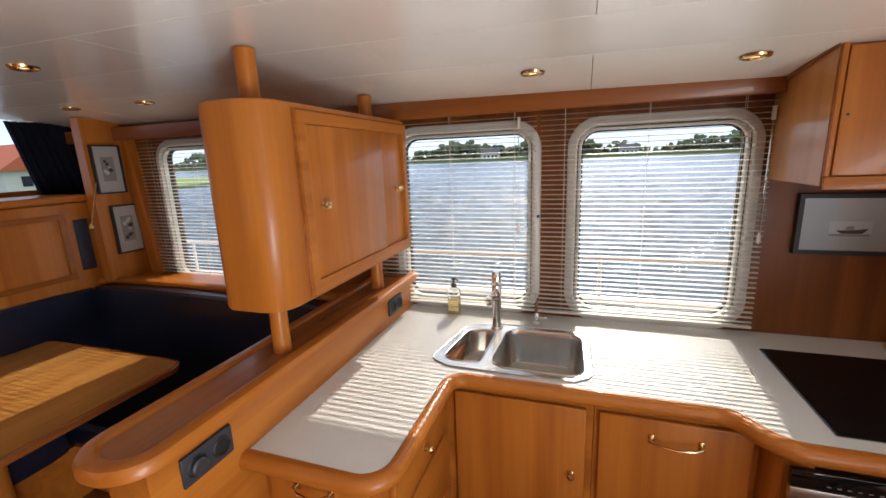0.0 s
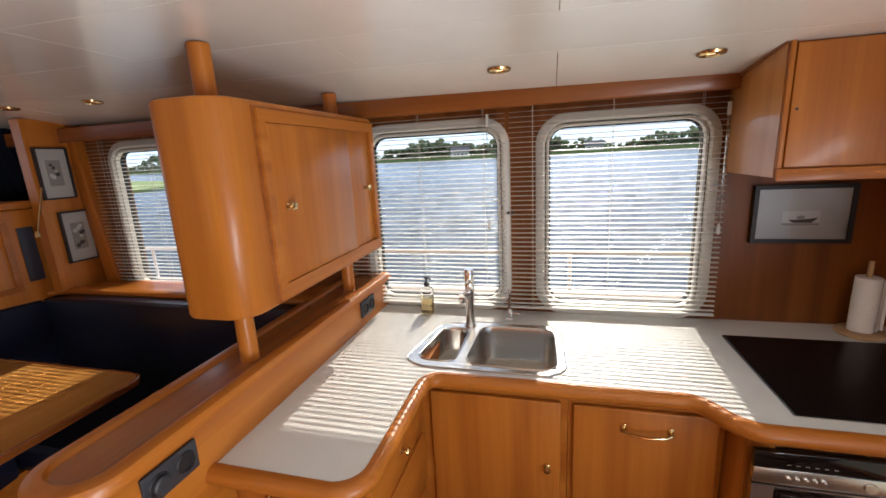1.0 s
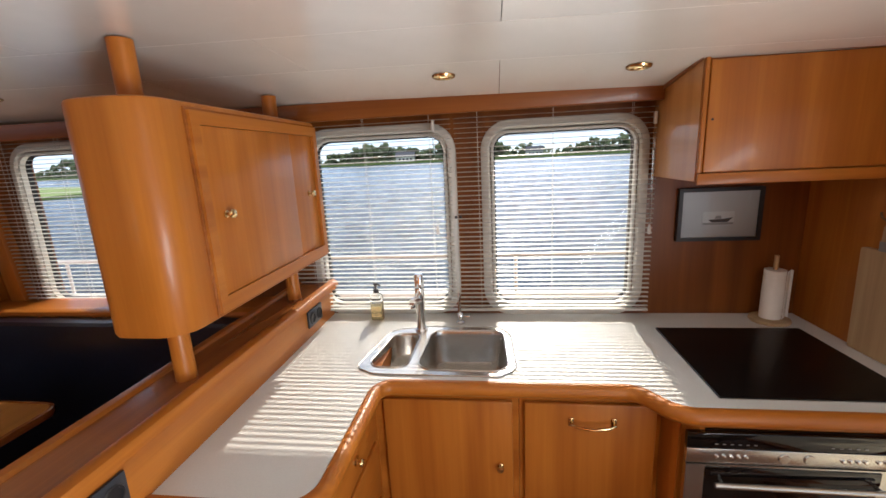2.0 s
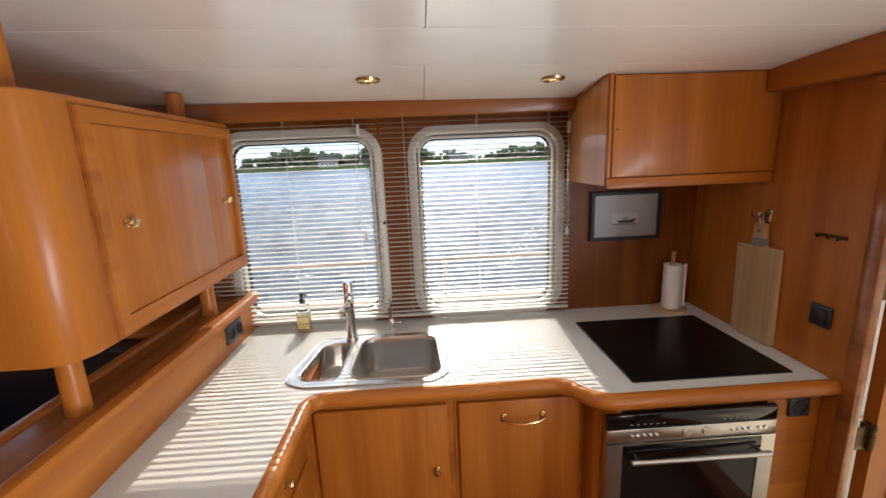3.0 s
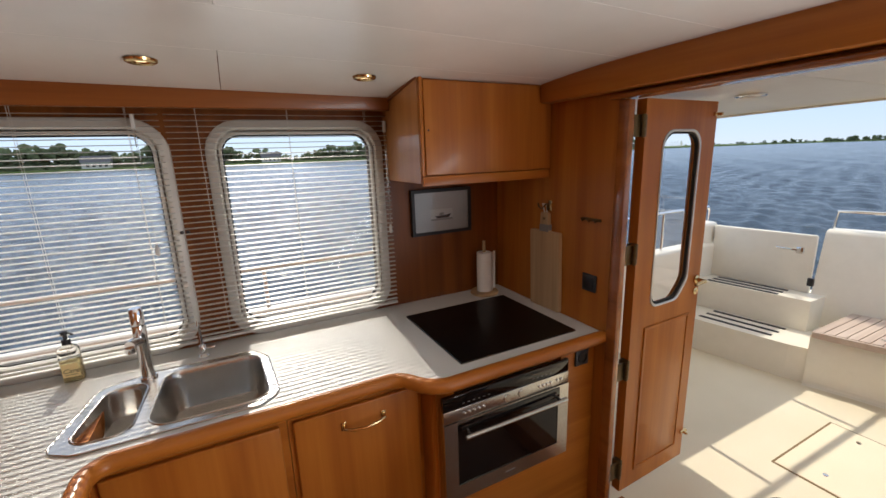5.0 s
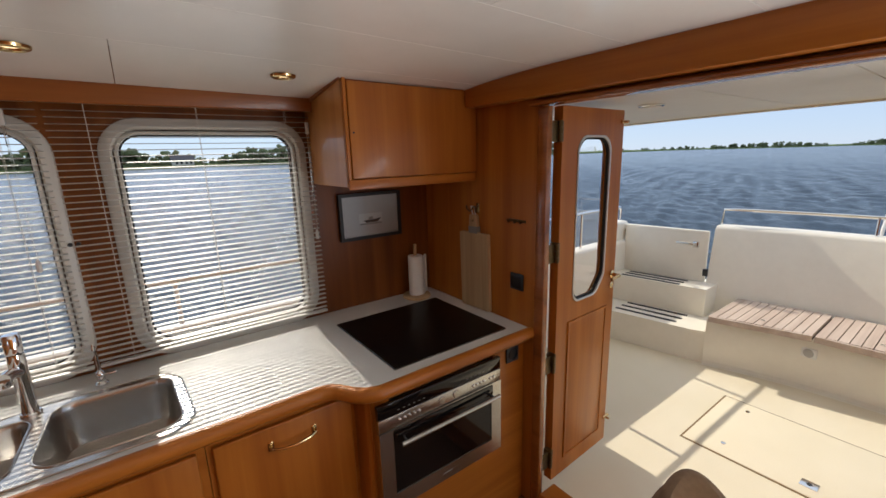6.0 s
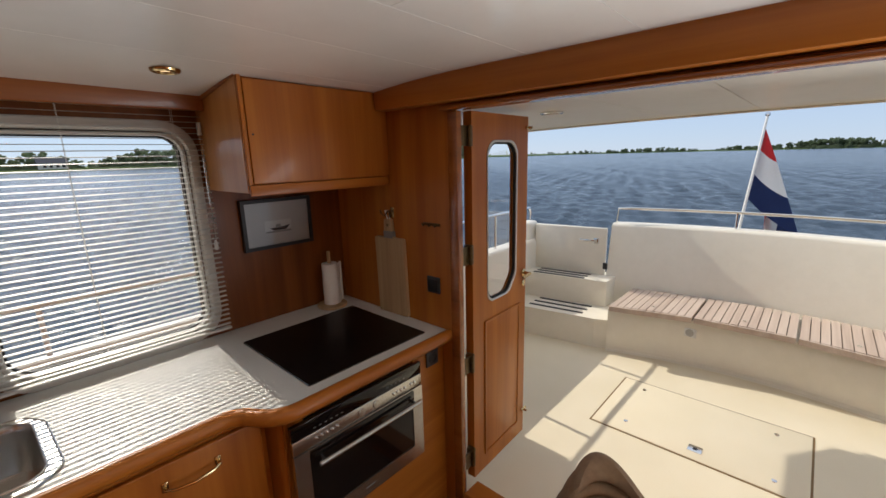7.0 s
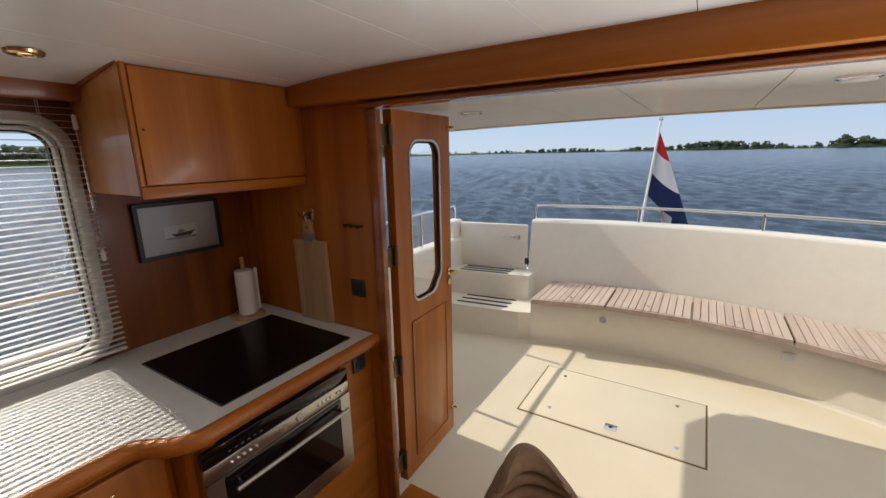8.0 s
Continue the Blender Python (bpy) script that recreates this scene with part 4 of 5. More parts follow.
part("ring_pull_slot", local(lathe([(0.012, 0.009), (0.012, 0.0105)], 12, (2.805, 0.475, 0)), hatch), BLACK, hatch)

# roof over the cockpit
roof = thing("cockpit_roof", "cream roof overhang above the cockpit", "roof", (3.0, 0.0, 1.95), kind="structure")


def roof_z(y):
    return 1.884 - 0.007 * (y + 0.1) ** 2


RX = 3.47
for a, b in ((2.40, 0.90), (0.896, 0.45), (0.446, -0.05), (-0.054, -1.0), (-1.004, -2.4)):
    bm = bmesh.new()
    ends = []
    nn = 8
    for i in range(nn + 1):
        y = a + (b - a) * i / nn
        x = RX - (0.28 - math.sqrt(max(0.0, 0.28 ** 2 - (y - 2.12) ** 2)) if y > 2.12 else 0.0)
        ends.append([bm.verts.new((px, y, z)) for px, z in ((1.702, roof_z(y)), (x, roof_z(y)), (x, roof_z(y) + 0.07), (1.702, roof_z(y) + 0.07))])
    for p_, q_ in zip(ends, ends[1:]):
        for i in range(4):
            bm.faces.new((p_[i], p_[(i + 1) % 4], q_[(i + 1) % 4], q_[i]))
    bm.faces.new(ends[0])
    bm.faces.new(ends[-1])
    part("panel", local(bm, roof), GEL, roof, "", False)
part("edge", local(sweep([(RX, y, roof_z(y) - 0.012) for y in [2.10 - 4.4 * i / 24 for i in range(25)]], [(0, 0), (-0.03, 0), (-0.03, 0.09), (0, 0.09)]), roof), GEL, roof)
for x, y in ((2.40, 1.215), (2.33, -0.25)):
    lamp = thing("cockpit_lamp", "round white cockpit ceiling lamp", "lamp", (x, y, roof_z(y)), "lamps under the cockpit roof")
    part("rim", lathe([(0.060, 0.0), (0.060, -0.008), (0.050, -0.012)], 28), CHROME, lamp)
    part("lens", lathe([(0.049, -0.010), (0.042, -0.017), (0.005, -0.020)], 28), PAPER, lamp)
setting("wall_wing", plate([(1.715, 0.0), (2.30, 0.0), (2.34, 0.85), (2.2, 1.3), (2.30, 1.85), (1.715, 1.85)], [], 0.08, Matrix.Translation((0, 2.07, 0)) @ UP_Y), GEL, "cream outer cabin side behind the door", "wall")

# flag on its staff
flag = thing("ensign", "red, white and blue striped flag hanging from a white staff", "flag", (4.72, 0.60, 0.9))
A, B = Vector((4.60, 0.61, 0.92)), Vector((5.0, 0.55, 1.93))
part("staff", moved(tube(A, B, 0.012, 0.010, 10), Matrix.Translation(-flag.location)), PAPER, flag, "white flag staff")
part("finial", lathe([(0.012, 0.0), (0.022, 0.012), (0.018, 0.03), (0.004, 0.036)], 12, tuple(B - flag.location)), CHROME, flag)
TOP = B.lerp(A, 0.07)


def flag_at(f, g):
    """The hanging cloth at f along the fly, g down the hoist: it falls from the staff to a fold and back behind itself."""
    hoist = B.lerp(A, 0.07 + 0.60 * g)
    crease = TOP + Vector((-0.02 * g, -0.33 * g ** 0.95, -0.90 * g - 0.02))
    low = TOP + Vector((0.13 - 0.05 * g, -0.14 + 0.48 * g - 0.64 * g * g, -1.06 - 0.26 * g))
    if f < 0.5:
        u = f / 0.5
        p = hoist.lerp(crease, u)
        return p + Vector((-0.05 * math.sin(math.pi * u) * g + 0.012 * math.sin(u * 9 + g * 4) * g, 0, -0.035 * math.sin(math.pi * u) * g))
    u = (f - 0.5) / 0.5
    p = crease.lerp(low, u)
    return p + Vector((0.05 * math.sin(math.pi * min(1.0, u * 1.5)) + 0.02 * math.sin(u * 6 + g * 5) * u, 0.03 * math.sin(u * 5 + 2 * g) * u, 0))


for si, mat in enumerate((RED, WHITE_CLOTH, BLUE)):
    bm = bmesh.new()
    n, mrows = 40, 8
    vs = [[bm.verts.new(flag_at(i / n, (si + j / mrows) / 3) - flag.location) for j in range(mrows + 1)] for i in range(n + 1)]
    for a, b in zip(vs, vs[1:]):
        for j in range(mrows):
            bm.faces.new((a[j], a[j + 1], b[j + 1], b[j]))
    bmesh.ops.solidify(bm, geom=bm.faces[:], thickness=0.002)
    part("cloth", bm, mat, flag, ("red", "white", "blue")[si] + " flag stripe")

# ---- side deck outside the windows ----
setting("side_deck", box(-6.0, 1.80, 2.14, 2.9, 0.30, 0.36), DECK, "cream painted side deck", "deck")
setting("side_bulwark", box(-6.0, 2.6, 2.78, 2.88, 0.30, 0.76, 0.02, 3), GEL, "cream side bulwark outside the windows", "bulwark", True)
srail = thing("side_rail", "white side rail along the side deck", "rail", (0, 2.83, 0.76))
part("tube", tube((-6.0, 0, 0.262), (2.6, 0, 0.262), 0.013, n=10), PAPER, srail)
for x in (-4.6, -3.0, -1.25, 0.44, 1.95):
    part("stanchion", tube((x, 0, 0.0), (x, 0, 0.262), 0.012, n=10), PAPER, srail)
setting("hull", box(-6.0, 4.8, -2.7, 2.9, -1.4, -0.07), GEL, "cream hull below the deck", "hull")

# ---- lake and shores ----
WZ = -0.85
rw = np.random.RandomState(21)
ang = np.radians(np.concatenate([np.arange(-48, 152, 0.22), np.arange(152, 312, 8.0)]))
rad = [2.2]
while rad[-1] < 4500:
    rad.append(rad[-1] * (1.009 if rad[-1] < 220 else 1.06))
rad = np.array(rad)
R, T = np.meshgrid(rad, ang, indexing="ij")
PX, PY = R * np.cos(T), R * np.sin(T)
gap = np.maximum(R * 0.009, R * np.radians(0.22))
H = np.zeros_like(R)
for i in range(30):
    wl = 0.24 * 1.075 ** i
    head = np.radians(-60 + rw.normal(0, 38))
    kx, ky = 2 * np.pi / wl * np.cos(head), 2 * np.pi / wl * np.sin(head)
    fade = np.clip(1.6 - gap * 2.4 / wl, 0, 1)
    H += fade * wl * 0.0092 * rw.uniform(0.6, 1.3) * np.sin(kx * PX + ky * PY + rw.uniform(0, 6.28))
H[:, len(np.arange(-48, 152, 0.22)):] = 0
nr, na = R.shape
co = np.stack([PX, PY, WZ + H], axis=-1).reshape(-1, 3).astype(np.float32)
ii, jj = np.meshgrid(np.arange(nr - 1), np.arange(na), indexing="ij")
j2 = (jj + 1) % na
quads = np.stack([ii * na + jj, (ii + 1) * na + jj, (ii + 1) * na + j2, ii * na + j2], axis=-1).reshape(-1, 4).astype(np.int32)
me = bpy.data.meshes.new("water")
me.vertices.add(len(co))
me.vertices.foreach_set("co", co.ravel())
me.loops.add(quads.size)
me.loops.foreach_set("vertex_index", quads.ravel())
me.polygons.add(len(quads))
me.polygons.foreach_set("loop_start", np.arange(0, quads.size, 4, dtype=np.int32))
me.polygons.foreach_set("use_smooth", np.ones(len(quads), dtype=bool))
me.update(calc_edges=True)
me.materials.append(WATER)
tagged(new("water", me), "rippled blue lake water reaching to the horizon", "water", kind="structure")


ball = bmesh.new()
bmesh.ops.create_icosphere(ball, subdivisions=2, radius=1.0)
BALL_V = np.array([v.co[:] for v in ball.verts])
BALL_F = [[v.index for v in f.verts] for f in ball.faces]
ball.free()


def wood_line(name, label, points, seed, size, count, leaf, crown=14):
    """A far belt of trees: uneven leafy clumps over low undergrowth."""
    r = np.random.RandomState(seed)
    verts, faces = [], []

    def clump(c, w, h):
        k = 1 + 0.22 * r.standard_normal((len(BALL_V), 1)).clip(-1.6, 1.6)
        base = sum(len(v) for v in verts)
        verts.append(BALL_V * k * np.array([w, w, h]) + np.array(c))
        faces.extend([[i + base for i in f] for f in BALL_F])

    for (x0, y0, s0), (x1, y1, s1) in zip(points, points[1:]):
        for i in range(count):
            f = (i + r.uniform(0, 1)) / count
            x, y = x0 + (x1 - x0) * f + r.uniform(-6, 6), y0 + (y1 - y0) * f + r.uniform(-6, 6)
            lump = noise.noise(Vector((x * 0.03, y * 0.03, 3.1)))
            h = size * (s0 + (s1 - s0) * f) * max(0.28, 0.6 + 0.8 * lump + r.uniform(-0.2, 0.25))
            for j in range(crown):
                clump((x + r.uniform(-0.3, 0.3) * h, y + r.uniform(-0.3, 0.3) * h, WZ + h * r.uniform(0.32, 0.86)), h * r.uniform(0.07, 0.17), h * r.uniform(0.06, 0.14))
            clump((x, y, WZ + h * 0.16), h * 0.5, h * 0.22)
    me = bpy.data.meshes.new(name)
    me.from_pydata(np.concatenate(verts).tolist(), [], faces)
    me.materials.append(leaf)
    return tagged(new(name, me), label, "trees", kind="stuff")


# tree belts carry the haze in their leaf colours
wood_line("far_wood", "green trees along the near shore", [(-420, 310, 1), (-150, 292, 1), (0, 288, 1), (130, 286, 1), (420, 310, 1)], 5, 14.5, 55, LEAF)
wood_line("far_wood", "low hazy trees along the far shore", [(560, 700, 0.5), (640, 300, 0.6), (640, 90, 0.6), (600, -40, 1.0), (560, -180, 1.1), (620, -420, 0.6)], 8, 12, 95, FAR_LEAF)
setting("shore_near", plate([(-600, 268), (600, 268), (900, 700), (-900, 700)], [], 1.2, Matrix.Translation((0, 0, WZ))), GRASS, "grassy green shore", "ground")
setting("shore_far", plate([(540, 900), (630, 100), (590, -50), (545, -190), (600, -1000), (1500, -1000), (1500, 900)], [], 0.8, Matrix.Translation((0, 0, WZ))), GRASS, "low green far shore", "ground")

# ---- saloon: sofa, table, pictures ----
sofa = thing("corner_sofa", "navy leather corner sofa built round the saloon table", "sofa", (-1.8, 1.6, 0.0))


def cushion(x0, x1, y0, y1, z0, z1, puff=0.02):
    bm = box(x0, x1, y0, y1, z0, z1)
    bmesh.ops.subdivide_edges(bm, edges=bm.edges[:], cuts=6, use_grid_fill=True)
    c = Vector(((x0 + x1) / 2, (y0 + y1) / 2, (z0 + z1) / 2))
    h_ = Vector(((x1 - x0) / 2, (y1 - y0) / 2, (z1 - z0) / 2))
    for v in bm.verts:
        q = Vector(((v.co.x - c.x) / h_.x, (v.co.y - c.y) / h_.y, (v.co.z - c.z) / h_.z))
        r = (abs(q.x) ** 14 + abs(q.y) ** 14 + abs(q.z) ** 14) ** (1 / 14)
        s = 1 / max(r, 1e-6) if max(abs(q.x), abs(q.y), abs(q.z)) > 0.99 else 1
        w = noise.noise(v.co * 4.0) * 0.006
        v.co = Vector((c.x + q.x * h_.x * s, c.y + q.y * h_.y * s, c.z + q.z * h_.z * s + w))
    return bm


for x0, x1 in ((-2.56, -1.66), (-1.655, -0.74)):
    part("seat_cushion", local(cushion(x0, x1, 1.22, 1.74, 0.30, 0.47), sofa), NAVY, sofa)
part("back_cushion", local(cushion(-2.60, -0.735, 1.72, 1.832, 0.44, 0.985), sofa), NAVY, sofa)
for y0, y1 in ((0.05, 0.62), (0.625, 1.21)):
    part("seat_cushion", local(cushion(-2.56, -2.06, y0, y1, 0.30, 0.47), sofa), NAVY, sofa)
part("back_cushion", local(cushion(-2.64, -2.53, 0.05, 1.76, 0.44, 0.985), sofa), NAVY, sofa)
part("plinth", local(plate([(-2.64, 0.05), (-2.12, 0.05), (-2.12, 1.28), (-0.74, 1.28), (-0.74, 1.82), (-2.64, 1.82)], [], 0.29, Matrix.Translation((0, 0, 0.005))), sofa), WOOD_X, sofa, "", False)
path = fillet([(-2.63, 0.0, 0.985), (-2.63, 1.83, 0.985), (-0.71, 1.83, 0.985)], [0, 0.18, 0], 10)
part("back_trim", local(sweep(path, [(-0.05, 0.0), (-0.05, 0.024), (0.002, 0.03), (0.018, 0.022), (0.022, 0.008), (0.014, -0.006), (0.0, -0.008)]), sofa), WOOD_X, sofa, "varnished wooden trim above the backrest")
setting("ledge", plate([(-3.0, 1.845), (-0.71, 1.845), (-0.71, 2.068), (-3.0, 2.068)], [], 0.02, Matrix.Translation((0, 0, 0.978))), WOOD_X, "varnished wooden ledge under the saloon window", "ledge")
setting("side_lining", on_y(1.832, rect(-2.9, -0.71, 0.3, 0.976), [], 0.02), WOOD_X, "varnished wooden lining behind the sofa", "wall")

table = thing("saloon_table", "varnished wooden saloon table with rounded corners", "table", (-2.0, 0.9, 0.0))
tp = [(p.x, p.y) for p in fillet([(-2.55, 0.35), (-1.49, 0.35), (-1.51, 1.445), (-2.55, 1.445)], 0.07, 8, True)]
part("tabletop", local(plate(tp, [], 0.026, Matrix.Translation((0, 0, 0.720))), table), TABLE_Y, table, "golden varnished tabletop", False)
part("edge_band", local(sweep([(x, y, 0.733) for x, y in reversed(tp)], [(-0.001, -0.016), (-0.010, -0.014), (-0.014, 0.0), (-0.010, 0.014), (-0.001, 0.0165), (0.004, 0.016), (0.004, -0.016)], True), table), RED_Y, table, "rounded reddish edge")
part("column", local(lathe([(0.16, 0.0), (0.16, 0.02), (0.05, 0.05), (0.042, 0.3), (0.042, 0.66), (0.10, 0.70), (0.10, 0.72)], 20, (-2.0, 0.9, 0)), table), WOOD_Z, table)

setting("picture_wall", box(-2.53, -2.462, 1.785, 2.068, 1.0, 1.985), WOOD_Z, "varnished wooden return wall with framed pictures", "wall")
post_bm = box(-2.461, -2.37, 2.0, 2.068, 1.0, 1.95, 0.006)
for v in post_bm.verts:
    v.co.x += 0.12 * (1.45 - v.co.z)
setting("trim_post", post_bm, WOOD_Z, "varnished wooden post beside the saloon window", "trim", True)
for z0, z1, y0 in ((1.541, 1.832, 1.807), (1.160, 1.465, 1.853)):
    y1 = y0 + 0.165
    pic = thing("framed_picture", "small black framed photograph with white mount", "picture", (-2.458, (y0 + y1) / 2, (z0 + z1) / 2), "framed pictures on the return wall")
    part("frame", local(on_x(-2.461, rect(y0, y1, z0, z1), [rect(y0 + 0.008, y1 - 0.008, z0 + 0.008, z1 - 0.008)], 0.024), pic), BLACK, pic, "black frame", False)
    part("mount", local(box(-2.459, -2.449, y0 + 0.008, y1 - 0.008, z0 + 0.008, z1 - 0.008), pic), MATBOARD, pic, "white mount")
    ph = part("photograph", local(box(-2.449, -2.447, y0 + 0.047, y1 - 0.045, z0 + 0.075, z1 - 0.07), pic), INK, pic, "grey photograph")
    r2 = random.Random(int(z0 * 100))
    for i in range(9):
        yy, zz = r2.uniform(y0 + 0.052, y1 - 0.066), r2.uniform(z0 + 0.08, z1 - 0.10)
        part("print_patch", local(lathe([(r2.uniform(0.006, 0.014), -2.447), (0.003, -2.4462 + 0.0002 * i)], 9, (0, yy + 0.008, zz + 0.012), "x"), pic), (INK_DARK, INK_LIGHT)[i % 2], ph)
lampg = thing("reading_lamp", "brass goose-neck reading lamp on the wall", "lamp", (-2.44, 1.80, 1.61))
part("neck", sweep([Vector((-0.10, 0.02, 0.0)), Vector((0, 0.0, 0.0)), Vector((0.02, -0.025, -0.05)), Vector((0.02, -0.05, -0.13)), Vector((0.015, -0.08, -0.235))], circle(0.005, 8), up=(1, 0, 0)), BRASS, lampg)
part("head", lathe([(0.008, 0.0), (0.012, -0.008), (0.018, -0.028), (0.016, -0.03)], 12, (0.015, -0.085, -0.232)), BRASS, lampg)
setting("helm_console", box(-2.98, -2.56, 0.0, 2.06, 0.0, 1.50, 0.01), WOOD_Z, "varnished wooden helm console", "console", True)
setting("console_ledge", box(-2.98, -2.54, 0.0, 1.80, 1.502, 1.545, 0.012, 3), WOOD_Y, "varnished wooden console ledge", "ledge", True)
setting("console_panel", on_x(-2.559, rect(0.9, 1.66, 1.05, 1.44), [rect(0.93, 1.63, 1.08, 1.41)], 0.012), RED_Y, "raised panel moulding on the console", "trim")
setting("console_vent", box(-2.56, -2.552, 1.70, 1.775, 1.09, 1.40, 0.002), NAVY, "dark blue upright panel on the console", "panel")
cur = thing("curtain", "dark navy curtain gathered beside the windscreen", "curtain", (-2.94, 1.86, 1.55))
bm = bmesh.new()
cols = []
for i in range(41):
    y = -0.15 + 0.35 * i / 40
    wv = 0.018 * math.sin(i * 1.25) + 0.006 * math.sin(i * 0.47)
    cols.append([bm.verts.new((wv, y - 0.03 + 0.10 * (1 - j / 8), -0.06 + 0.50 * j / 8)) for j in range(9)])
for a, b in zip(cols, cols[1:]):
    for j in range(8):
        bm.faces.new((a[j], a[j + 1], b[j + 1], b[j]))
bmesh.ops.solidify(bm, geom=bm.faces[:], thickness=0.003)
part("cloth", bm, CURTAIN, cur)

# ---- ceiling downlights ----
for x, y in ((0.142, 1.675), (0.81, 1.69), (-1.40, 1.02), (-2.22, 1.62), (-1.70, 1.63)):
    dl = thing("downlight", "small brass rimmed ceiling downlight, switched on", "lamp", (x, y, camber(y, x) - 0.001), "ceiling downlights")
    part("rim", lathe([(0.024, -0.001), (0.027, -0.007), (0.034, -0.010), (0.041, -0.006), (0.043, 0.001)], 24), BRASS, dl)
    part("bulb", lathe([(0.0245, 0.0), (0.018, -0.003), (0.004, -0.005)], 16), BULB, dl, "glowing warm bulb")

# ---- small things in the galley ----


def socket(name, at, axis, n, label):
    s = thing(name, label, "socket", at, "black sockets")
    w = 0.074
    for i in range(n):
        off = (i - (n - 1) / 2) * 0.071
        def put(bm):
            return moved(bm, Matrix.Translation((0, off, 0)) if axis == "x" else Matrix.Translation((off, 0, 0)))
        if axis == "x":
            if i == 0:
                half = w / 2 + 0.0355 * (n - 1)
                part("plate", box(0.0, 0.010, -half, half, -0.039, 0.039, 0.004), GREY_PLASTIC, s)
            part("insert", put(lathe([(0.027, 0.011), (0.024, 0.0145), (0.020, 0.0145), (0.019, 0.0105), (0.003, 0.0103)], 20, (0, 0, 0), "x")), BLACK, s)
        else:
            if i == 0:
                half = w / 2 + 0.0355 * (n - 1)
                part("plate", box(-half, half, -0.010, 0.0, -0.039, 0.039, 0.004), GREY_PLASTIC, s)
            part("insert", put(lathe([(0.027, -0.011), (0.024, -0.0145), (0.020, -0.0145), (0.019, -0.0105), (0.003, -0.0103)], 20, (0, 0, 0), "y")), BLACK, s)
    return s


s1 = socket("dimmer_socket", (-0.5318, 0.742, 0.985), "x", 2, "black double plate with dimmer and socket on the partition")
part("dimmer_knob", lathe([(0.021, 0.010), (0.021, 0.022), (0.017, 0.026), (0.003, 0.0265)], 20, (0, -0.0355, 0), "x"), GREY_PLASTIC, s1)
socket("wall_socket", (-0.5318, 1.827, 0.990), "x", 2, "black double socket on the partition")
socket("oven_socket", (1.565, OY - 0.0005, 0.798), "y", 1, "black single socket beside the oven")
sw = thing("light_switch", "black light switch on the bulkhead", "switch", (1.649, 1.370, 1.102))
part("plate", box(-0.010, 0.0, -0.038, 0.038, -0.038, 0.038, 0.004), GREY_PLASTIC, sw)
part("rocker", box(-0.014, -0.010, -0.027, 0.027, -0.027, 0.027, 0.003), BLACK, sw)

pic = thing("boat_picture", "black framed boat print with white mount", "picture", (1.29, 2.05, 1.37))
on = lambda bm: local(bm, pic)
part("frame", on(on_y(2.043, rect(1.118, 1.462, 1.255, 1.490), [rect(1.134, 1.446, 1.271, 1.474)], 0.026)), BLACK, pic, "black wooden frame", False)
part("mount", on(box(1.132, 1.448, 2.052, 2.066, 1.269, 1.476)), MATBOARD, pic, "white mount")
pr = part("print", on(box(1.222, 1.352, 2.0505, 2.052, 1.325, 1.385)), INK_LIGHT, pic, "grey boat print")
part("hull_shape", on(on_y(2.0495, [(1.245, 1.350), (1.262, 1.338), (1.325, 1.338), (1.345, 1.358), (1.30, 1.352)], [], 0.001)), INK_DARK, pr, "", False)
part("cabin_shape", on(on_y(2.0495, [(1.272, 1.353), (1.30, 1.353), (1.297, 1.368), (1.276, 1.366)], [], 0.001)), INK, pr, "", False)
part("water_shape", on(on_y(2.0495, rect(1.224, 1.350, 1.327, 1.3365), [], 0.001)), INK, pr, "", False)
pg = part("glass", on(box(1.133, 1.447, 2.0470, 2.0485, 1.270, 1.475)), GLASS, pic, "picture glass")
pg.visible_shadow = False

roll = thing("paper_towel_roll", "white paper towel roll on a wooden stand", "paper roll", (1.50, 1.98, 0.9055))
part("base", lathe([(0.075, 0.0), (0.078, 0.006), (0.075, 0.014), (0.02, 0.015)], 28), BOARD, roll, "round wooden base")
part("rod", tube((0, 0, 0.014), (0, 0, 0.295), 0.010, 0.009, 12), BOARD, roll, "wooden rod")
rng = random.Random(3)
prof = [(0.019, 0.018), (0.040, 0.017), (0.0405, 0.13), (0.0395, 0.232), (0.018, 0.233)]
part("towel_cylinder", lathe(prof, 28), PAPER, roll, "white paper towels")
part("loose_sheet", sweep([Vector((0.024, -0.038, 0.02)), Vector((0.05, -0.012, 0.02)), Vector((0.060, 0.0, 0.02)), Vector((0.064, -0.012, 0.02))], [(0, 0.0), (0.0012, 0.0), (0.0012, 0.212), (0, 0.212)]), PAPER, roll)

board = thing("cutting_board", "pale wooden cutting board hanging on the bulkhead", "cutting board", (1.648, 1.640, 1.1))
out = [(p.x, p.y) for p in fillet([(-0.102, -0.192), (0.102, -0.192), (0.102, 0.190), (0.030, 0.190), (0.024, 0.280), (-0.024, 0.280), (-0.030, 0.190), (-0.102, 0.190)], [0.008, 0.008, 0.008, 0.01, 0.01, 0.01, 0.01, 0.008], 4, True)]
hole_ = [(0.008 * math.cos(a), 0.25 + 0.008 * math.sin(a)) for a in [2 * math.pi * i / 12 for i in range(12)]]
part("board", plate(out, [hole_], 0.018, Matrix.Translation((-0.022, 0, 0)) @ UP_X @ pose(0, 0, 0, 0, 0, -1.5)), BOARD, board, "", False)
part("handle_band", plate(rect(-0.031, 0.031, 0.188, 0.222), [], 0.021, Matrix.Translation((-0.0235, 0, 0)) @ UP_X @ pose(0, 0, 0, 0, 0, -1.5)), INK, board, "grey band on the handle", False)
